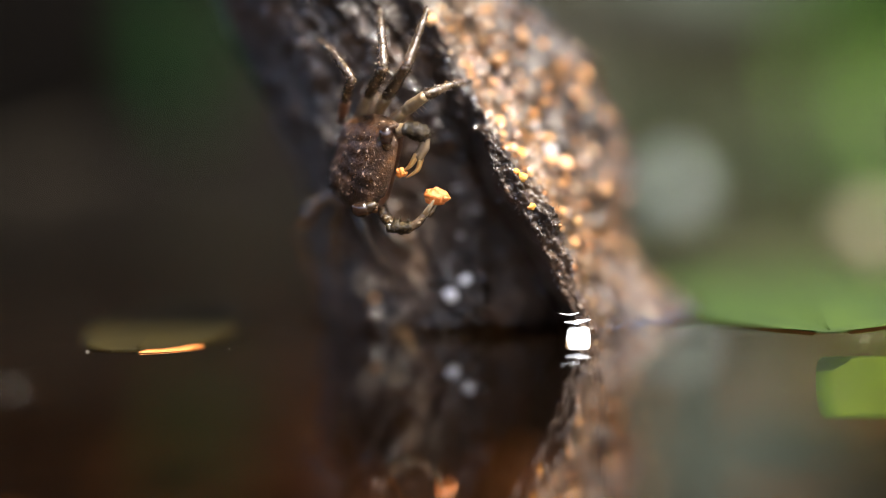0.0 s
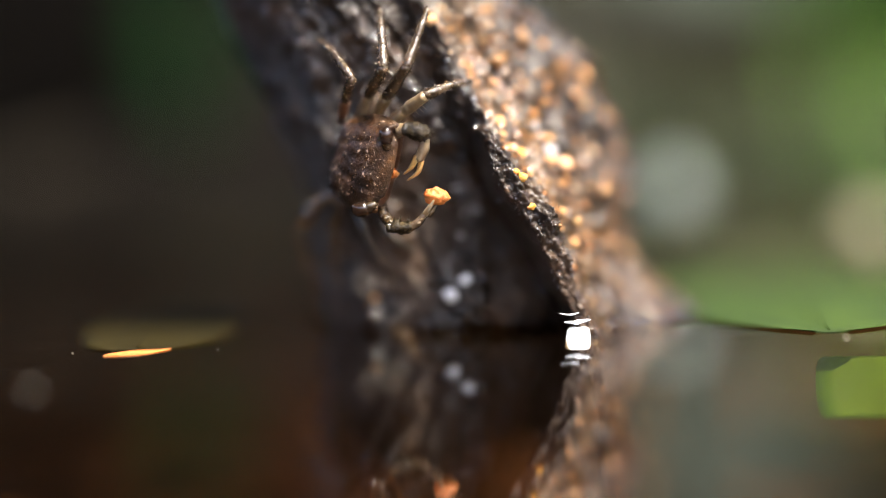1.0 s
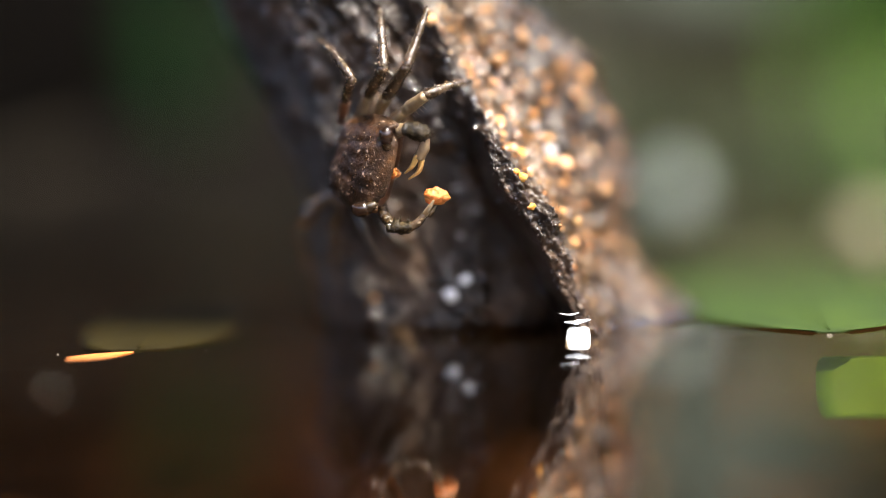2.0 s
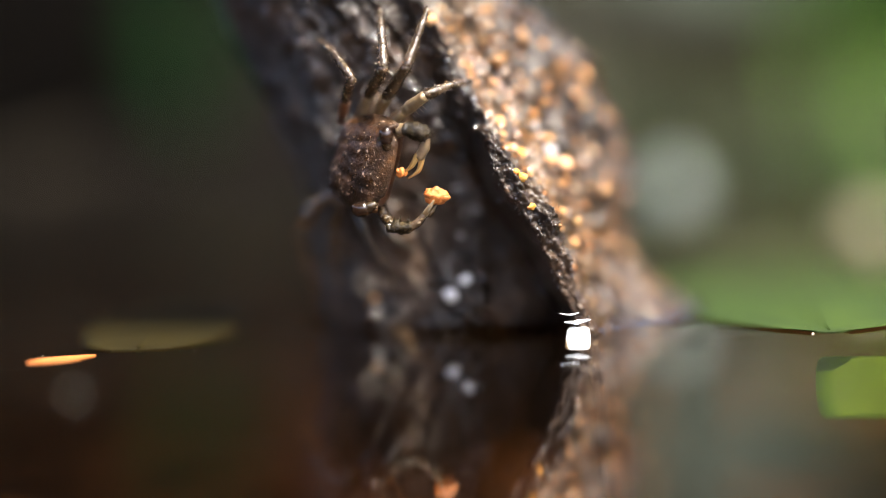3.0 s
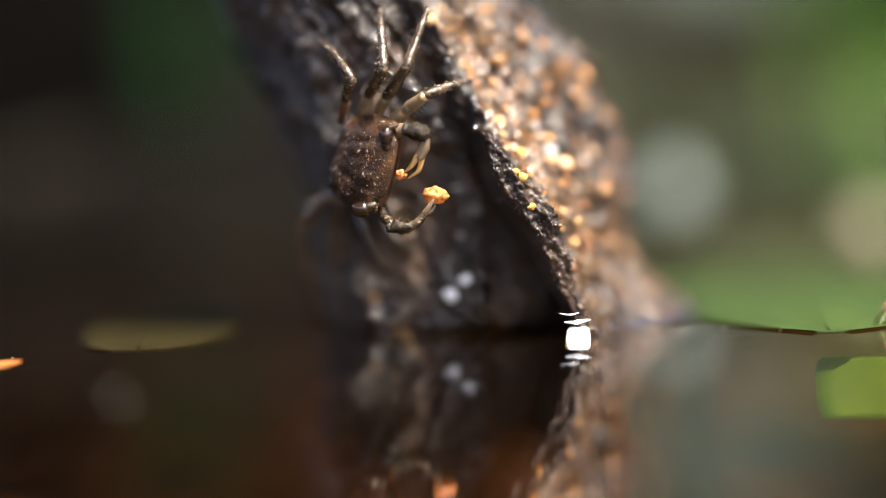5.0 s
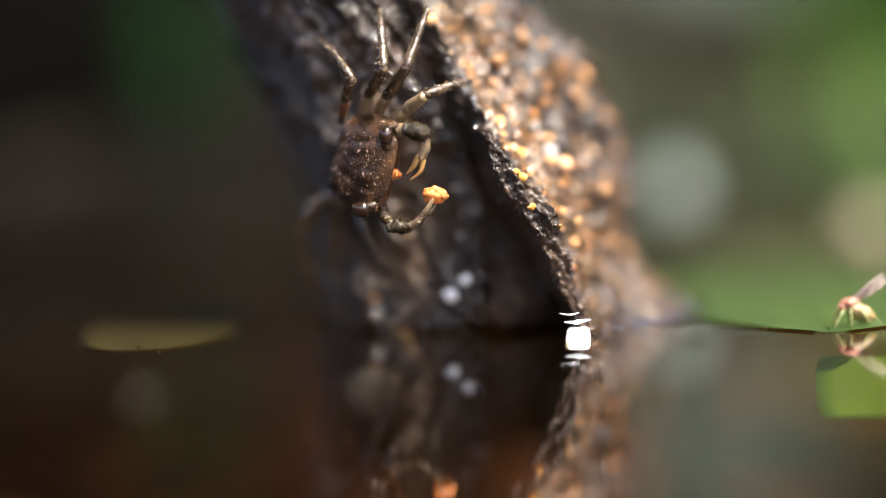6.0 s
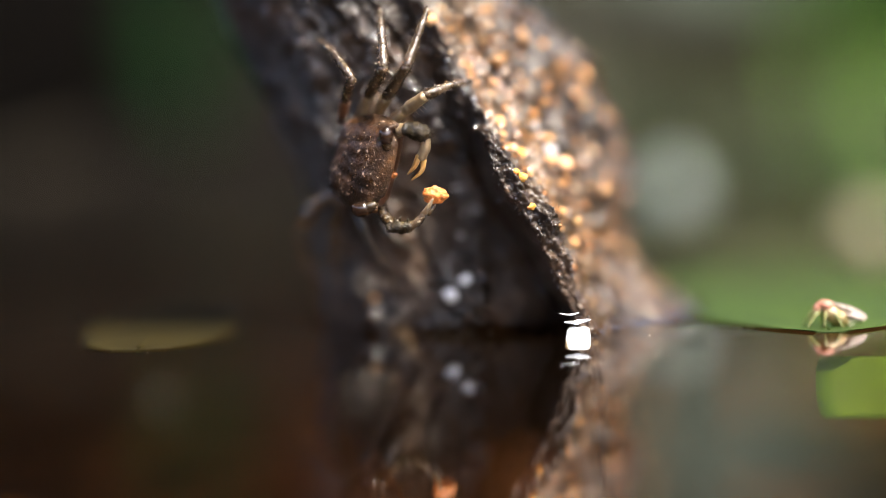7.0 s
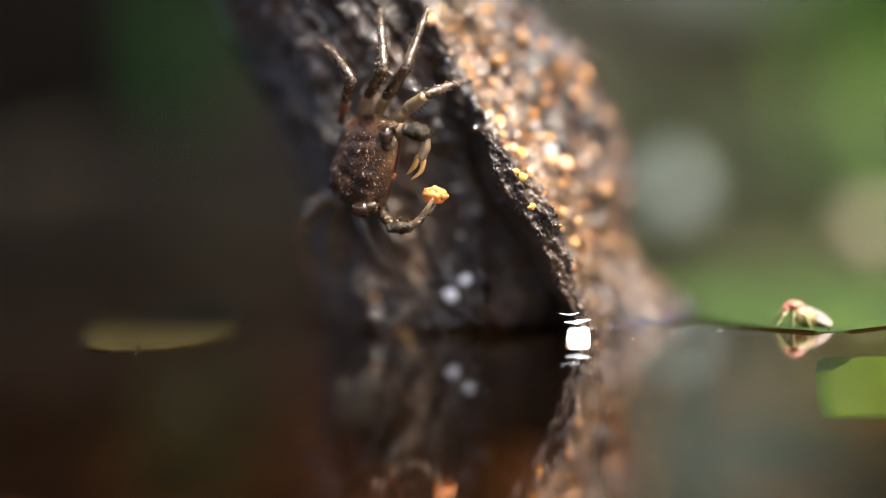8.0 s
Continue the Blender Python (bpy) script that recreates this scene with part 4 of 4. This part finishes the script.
def stand_leaf(x, y, length, width, turn, rise, mat, label, seed, name="broad_leaf"):
    """A leaf that grows out of the bank, on a short stalk, leaning at an angle."""
    z = bank_height(x, y) - 2
    root = thing(name, (x, y, z), label, "leaf", "leaves on the bank")
    top = Vector((x, y, z + length * 0.35))
    bm = bmesh.new()
    tube(bm, [(x, y, z), (x, y, z + length * 0.2), top], [length * 0.02, length * 0.016, length * 0.012], 3, 8)
    part("stalk", bm, mat, root)
    bm = leaf_blade(bmesh.new(), length, width, 0.1, 0.2, 0.6, 16, 8, seed=seed)
    bm.transform(Matrix.Translation(top) @ pose(0, 0, 0, 0, 0, turn) @ pose(0, 0, 0, 60, -rise, 0))
    part("blade", bm, mat, root)
    return root


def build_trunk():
    """A fallen trunk added on the far bank, near black for the shade there."""
    root = thing("dark_bank_trunk", (-430, 620, 0), "thick mossy trunk added on the far bank, coloured near black for its shade", "tree trunk")
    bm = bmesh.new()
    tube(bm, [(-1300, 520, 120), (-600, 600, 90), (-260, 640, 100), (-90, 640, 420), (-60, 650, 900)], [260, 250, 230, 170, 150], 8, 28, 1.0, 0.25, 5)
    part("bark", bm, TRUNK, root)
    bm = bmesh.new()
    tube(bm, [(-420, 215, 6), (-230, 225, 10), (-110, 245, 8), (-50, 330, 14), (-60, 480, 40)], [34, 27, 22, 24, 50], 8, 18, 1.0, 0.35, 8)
    part("root", bm, BRANCH, root, "brown root added along the bank to darken it")
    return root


build_trunk()
# branch added as a dark patch between the bright parts of the bank
branch = thing("dark_bank_branch", (140, 540, 20), "dark brown branch with twigs added to darken the bank", "branch")
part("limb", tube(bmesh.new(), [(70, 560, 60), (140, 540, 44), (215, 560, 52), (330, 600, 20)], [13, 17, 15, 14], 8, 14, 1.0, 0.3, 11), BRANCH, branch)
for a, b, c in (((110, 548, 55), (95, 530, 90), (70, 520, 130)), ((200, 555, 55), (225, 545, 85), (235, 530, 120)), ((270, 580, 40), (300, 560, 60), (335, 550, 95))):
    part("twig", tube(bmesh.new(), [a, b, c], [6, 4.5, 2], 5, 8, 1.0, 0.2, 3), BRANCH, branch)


def build_shade_tree():
    """An unseen tree, added so its crown shades the far bank and the near water, with a gap that lets the sun down on
    the log.
    """
    root = thing("unseen_shade_tree", (-1500, 300, 20), "unseen tall dark green tree added to shade the pool", "tree")
    bm = bmesh.new()
    tube(bm, [(-1500, 300, -20), (-1480, 290, 400), (-1400, 250, 800), (-900, 150, 1050), (-200, 60, 1120), (500, 0, 1150)], [130, 100, 80, 55, 35, 12], 5, 14, 1, 0.2, 2)
    part("trunk", bm, TRUNK, root)
    rnd = random.Random(12)
    bm = bmesh.new()
    for k in range(6500):
        gx, gy = rnd.uniform(-1100, 900), rnd.uniform(-420, 1100)
        left, back, near = gx < -72, gy > (135 if gx > -120 else 70) and gx < -62, gy < -62 and gx < -22
        if not (left or back or near or gy > 90):
            continue
        if gx > 0 and noise.noise(Vector((gx * 0.007, gy * 0.007, 2))) < 0.0:
            continue
        h = rnd.uniform(760, 960)
        at = Vector((gx, gy, 0)) + SUN * (h / SUN.z)
        m = Matrix.Translation(at) @ pose(0, 0, 0, rnd.uniform(-25, 25), rnd.uniform(-25, 25), rnd.uniform(0, 360))
        w = rnd.uniform(18, 28)
        q = [bm.verts.new(m @ Vector(c)) for c in ((-w * 1.6, 0, 0), (-w * 0.5, -w * 0.8, 3), (w * 0.7, -w * 0.6, 3), (w * 1.7, 0, -4), (w * 0.7, w * 0.6, 3), (-w * 0.5, w * 0.8, 3))]
        bm.faces.new(q[:4])
        bm.faces.new((q[0], q[3], q[4], q[5]))
    tagged(part("crown", bm, LEAF_GREEN, root, smooth=False), kind="stuff")
    return root


build_shade_tree()
stand_leaf(-84, 330, 80, 50, 100, 60, LEAF_DARK, "broad leaf coloured dark green for the shade of the trunk", 3)
stand_leaf(42, 500, 90, 70, 100, 60, LEAF_TAN, "dry tan broad leaf growing on the bank", 14)
stand_leaf(148, 420, 52, 40, 100, 60, LEAF_SUN, "green broad leaf growing on the bank, coloured bright as if sunlit", 4)
stand_leaf(170, 410, 42, 36, 80, 40, LEAF_SUN, "green broad leaf growing on the bank, coloured bright as if sunlit", 6)
# stems with pale balls, added for two blurred highlights behind the log
for top, r, mat in (((51.5, 148, 15.0), 5.6, SPOT_GREY), ((91.5, 132, 4.5), 5.4, SPOT_CREAM)):
    x, y, z = top
    sedge = thing("spot_stem", (x, y, -40), "added thin stem in the water, holding a pale ball for a blurred bright spot", "sedge", "sedges in the pool")
    part("stem", tube(bmesh.new(), [(x + 2, y + 4, -45), (x + 1, y + 2, -10), (x, y, z)], [0.5, 0.4, 0.3], 4, 6), LEAF_DARK, sedge)
    part("spot_ball", lump(bmesh.new(), (x, y, z), (r, r, r * 1.15), x, 0.3, 3), mat, sedge, "pale ball standing for a blurred bright spot")
# brown leaves on the pool bed
rnd = random.Random(21)
for k in range(60):
    x, y = rnd.uniform(-150, 150), rnd.uniform(-160, 130)
    leaf("submerged_leaf", (x, y, rnd.uniform(-40, -26)), rnd.uniform(28, 48), rnd.uniform(14, 24), rnd.uniform(0, 360), LEAF_BROWN,
         "brown dead leaf lying under the water", rnd.uniform(-12, 12), rnd.uniform(-10, 10), k, 0.15, 0.4, 0.15, "dead leaves under water")
# dead leaves that hang just under the surface
for x, y, z, n, w, turn, k in ((-12, -110, -2.5, 42, 13, 95, 31), (-21, -108, -3.0, 40, 9, 93, 32), (4, -84, -8, 30, 10, 82, 33), (11, -80, -7, 28, 9, 97, 34),
                               (-3, -88, -9, 30, 8, 104, 35)):
    leaf("submerged_leaf", (x, y, z), n, w, turn, LEAF_BROWN, "brown dead leaf floating just under the surface", 0, 0, k, 0.03, 0.3, 0.15, "dead leaves under water")
# pale pieces added for sky mirrored in the water at the log's foot
bm = lump(bmesh.new(), (0, 0, 0), (1, 1, 1), 5, 0.06, 4)
for v in bm.verts:
    q = Vector([math.copysign(abs(q) ** 0.33, q) * r for q, r in zip(v.co, (1.75, 0.8, 1.45))])
    v.co = Vector((18.64, -2.2, 0.14)) + Vector((q.x * (1 - 0.07 * q.z) + 0.12 * q.z, q.y + 0.75 * q.z, q.z))
tagged(part("sky_glint_piece", bm, SKY_GLINT, at=(18.64, -2.2, 0.14)), "small white block standing for reflected sky at the foot of the log", "bark chip")
bm = tube(bmesh.new(), [(16.8, -1.7, 2.42), (17.7, -1.8, 2.34), (18.7, -1.8, 2.42), (19.6, -1.7, 2.54), (20.5, -1.5, 2.66)], [0.1, 0.26, 0.34, 0.24, 0.08], 5, 8, 1, 0.5, 4)
tagged(part("sky_glint_piece", bm, SKY_GLINT, at=(18.51, -1.6, 2.33)), "thin curved white sliver standing for a water glint at the foot of the log", "bark chip")
bm = tube(bmesh.new(), [(16.0, -1.2, 3.72), (17.0, -1.4, 3.48), (18.0, -1.3, 3.44), (18.9, -1.2, 3.66)], [0.03, 0.11, 0.13, 0.04], 5, 8, 1, 0.5, 7)
tagged(part("sky_glint_piece", bm, SKY_GLINT, at=(17.5, -1.2, 3.5)), "narrow curved white sliver standing for a water glint at the foot of the log", "bark chip")

leaf("floating_leaf", (190, 110, -0.1), 165, 70, 172, LEAF_OLIVE, "dull olive leaf lying on the water", seed=11, curl=0.02, stalk=False)
leaf("submerged_leaf", (63.6, -11.2, -11.2), 12.0, 26, 80, LEAF_BRIGHT, "bright green torn leaf hanging under the water", lean=-36, seed=9, curl=0.0, lobes=0.0, blunt=0.03, taper=0.0)


# ---- the winged insect ----
def build_insect():
    at = Vector((49.2, 3.0, 0.0))
    root = thing("insect", at, "small pale pink winged insect struggling on the water", "insect")
    bm = bmesh.new()
    tube(bm, [at + Vector(q) for q in ((0.2, 0, 2.6), (1.3, 0, 1.9), (2.5, 0.1, 1.3), (3.6, 0.2, 0.7))], [1.0, 1.3, 1.15, 0.45], 5, 12, 1, 0.2, 1)
    part("abdomen", bm, INSECT, root)
    bm = bmesh.new()
    lump(bm, at + Vector((0.2, 0, 3.2)), (1.25, 1.0, 0.85), 2, 0.3, 3)
    part("thorax", bm, INSECT_PINK, root, "pink thorax")
    bm = bmesh.new()
    lump(bm, at + Vector((-0.9, -0.1, 2.7)), (0.7, 0.65, 0.75), 4, 0.3, 2)
    part("head", bm, INSECT_PINK, root)
    for s, q in ((-1, (-2.1, -0.5, 1.4)), (1, (-2.3, 0.3, 0.8))):
        bm = bmesh.new()
        b = at + Vector((-1.3, 0.2 * s, 2.5))
        tube(bm, [b, b * 0.5 + (at + Vector(q)) * 0.5 + Vector((-0.2, 0, 0.3)), at + Vector(q)], [0.12, 0.1, 0.05], 4, 6)
        part("antenna", bm, INSECT_LEG, root)
    for k in range(6):
        y = -1 if k % 2 else 1
        x = -0.6 + 0.7 * (k // 2)
        b = at + Vector((x, y * 0.5, 2.4))
        out = (-1.6, 0.2 * y, 1.5)[k // 2]
        bm = bmesh.new()
        tube(bm, [b, b + Vector((out * 0.5, y * 0.7, -0.5)), b + Vector((out * 0.9, y * 0.9, -1.5)), b + Vector((out * 1.25, y * 1.3, -2.3))],
             [0.2, 0.28, 0.2, 0.07], 4, 7)
        part("leg", bm, INSECT_LEG, root)
    wings = []
    for s in (-1, 1):
        hinge = at + Vector((0.6, 0.45 * s, 3.5))
        bm = leaf_blade(bmesh.new(), 6.0, 1.35, 0.15, 0.3, 0.08, 16, 6, seed=s + 3, blunt=0.5, taper=-0.3)
        bm.transform(Matrix.Translation(hinge) @ pose(0, 0, 0, 62 * s, 0, -8 * s))
        wings.append(part("wing", bm, WING, root, "pale translucent wing", at=hinge))
    return root, wings


insect, wings = build_insect()


# ---- drifting specks on the surface ----
def speck(x, y, r, seed, mat=None):
    bm = bmesh.new()
    lump(bm, (x, y, r * 0.2), (r, r, r * 0.7), seed, 0.4, 2)
    ob = part("speck", bm, mat or SPECK, at=(x, y, 0))
    return tagged(ob, "tiny pale speck drifting on the water", "speck", "specks on the water")


# each: start (mm), end (mm), half size
DRIFT = [((-51.14, 0.69, 0), (-66.77, -5.75, 0), 0.32), ((-30.74, -0.65, 0), (-43.72, -2.61, 0), 0.2), ((48.11, 21.35, 0), (26.2, -3.75, 0), 0.3), ((55.14, 17.37, 0), (32.47, 1.74, 0), 0.28),
         ((61.6, 11.95, 0), (39.73, 4.16, 0), 0.3), ((56.33, -13.61, 0), (42.8, 10.33, 0), 0.5), ((-52.98, -36.88, 0), (-29.32, -53.51, 0), 0.35), ((-6.37, -32.32, 0), (-9.75, -51.16, 0), 0.4),
         ((-19.88, -76.38, 0), (-5.21, -79.16, 0), 0.5), ((86.46, 0.99, 0), (55.14, 7.39, 0), 0.45)]
specks = [speck(a[0], a[1], r * (0.35 if i <= 5 else 0.75), i, CRUST if i == 8 else None) for i, (a, b, r) in enumerate(DRIFT)]


# ---- what moves ----
def motions():
    # orange leaf drifts off to one side and slowly nearer
    def still(ob, dx=0, dy=0, dz=0, rx=0, ry=0, rz=0, base=None):
        b = base or ob.location
        return pose(b[0] + dx * MM, b[1] + dy * MM, b[2] + dz * MM, rx, ry, rz)

    b = leaf_drift.location.copy()
    walk(leaf_drift, [(t, still(leaf_drift, dx, dy, 0, 0, 0, rz, b)) for t, dx, dy, rz in
                      ((0, 0, 0, 0), (0.5, -2.2, -1.3, 0), (1.0, -4.5, -2.7, 0), (1.5, -6.8, -4.0, 1), (3.0, -14.0, -7.6, 2), (3.5, -16.4, -8.8, 3),
                       (4.0, -18.8, -10.0, 3), (4.5, -21.0, -11.2, 4), (8.0, -36, -20, 8))])
    b = insect.location.copy()
    walk(insect, [(t, still(insect, dx, 0, dz, 0, ry, 0, b)) for t, dx, dz, ry in
                  ((0, 46, 0, 0), (4.7, 18, 0, 0), (5.8, 9.6, 0.2, 3), (6.0, 9.0, 0.2, -4), (6.2, 8.6, 0.1, 2), (6.5, 5.2, 0, 0), (6.8, 6.5, 0.1, 6),
                   (7.0, 5.1, 0, 3), (7.3, 3.2, 0, 0), (7.5, 3.2, 0, 2), (7.6, 1.1, 0, -3), (8.0, 0.6, 0.1, 3))])
    for w, s in zip(wings, (-1, 1)):
        b = w.location.copy()
        walk(w, [(t, still(w, 0, 0, 0, 0, a * (1 if s < 0 else 0.8), 0, b)) for t, a in
                 ((0, 30), (5.8, 38), (6.0, -32), (6.2, 28), (6.5, 2), (6.8, 42), (7.0, 26), (7.3, 22), (7.5, 30), (7.6, -24), (8.0, 38))])
    b = claw_u.location.copy()
    walk(claw_u, [(t, still(claw_u, dx, 0, dz, 0, a, 0, b)) for t, dx, dz, a in
                  ((0, 0, 0, 0), (0.6, 0, -0.1, -1), (1.0, -0.1, -0.2, -3), (1.2, 0, 0, 0), (1.5, -0.1, -0.1, -4), (2.8, 0, 0, -3), (3.5, 0, 0, -2),
                   (4.4, 0, 0, -2), (5.8, 0, 0, -5), (6.5, 0, 0, -8), (8.0, 0, 0, -7))])
    b = claw_l.location.copy()
    walk(claw_l, [(t, still(claw_l, 0, 0, 0, 0, a, 0, b)) for t, a in ((0, 0), (3.5, 0), (4.5, -1), (5.8, -1.5), (6.5, -2), (8.0, -2))])
    b = food_big.location.copy()
    walk(food_big, [(t, still(food_big, dx, 0, dz, 0, a, 0, b)) for t, dx, dz, a in ((0, 0, 0, 0), (3.5, 0, 0.1, 0), (4.5, -0.1, 0.15, -1), (6.5, -0.2, 0.2, -2), (8.0, -0.2, 0.2, -2))])
    b = food_small.location.copy()
    walk(food_small, [(t, still(food_small, dx, dy, dz, 0, 0, 0, b)) for t, dx, dy, dz in
                      ((0, 0, 0, 0), (0.6, -0.1, 0.2, 0), (1.0, -1.2, 1.2, -0.1), (1.5, -1.4, 1.3, -0.1), (2.8, 0, 0, 0), (4.4, 0.1, 0, -0.3), (5.8, -0.6, 0.5, -0.2), (6.5, -1.3, 1.2, -0.2), (8.0, -1.6, 1.5, -0.2))])
    for ob, (p, q, r) in zip(specks, DRIFT):
        walk(ob, [(0, pose(p[0] * MM, p[1] * MM, 0)), (8, pose(q[0] * MM, q[1] * MM, 0, 0, 0, 40))])
    # the pool surface rocks very slightly
    walk(water, [(0, pose(0, 0, 0)), (0.5, pose(0.0006, 0, 0, 0.04, 0.03)), (1.0, pose(-0.0003, 0.0004, 0, -0.05, 0)), (1.5, pose(0.0004, -0.0003, 0, 0.03, -0.04)),
                 (2.3, pose(-0.0005, 0.0002, 0, -0.03, 0.03)), (3.0, pose(0.0003, 0, 0, 0.05, 0)), (3.5, pose(-0.0004, 0.0003, 0, -0.03, -0.03)), (4.5, pose(0.0005, -0.0002, 0, 0.04, 0.03)),
                 (5.2, pose(-0.0003, 0, 0, -0.04, 0)), (6.0, pose(0.0004, 0.0002, 0, 0.03, -0.03)), (6.5, pose(-0.0004, 0, 0, -0.04, 0.03)), (7.0, pose(0.0003, 0.0003, 0, 0.04, 0)), (8.0, pose(0, 0, 0))])


motions()
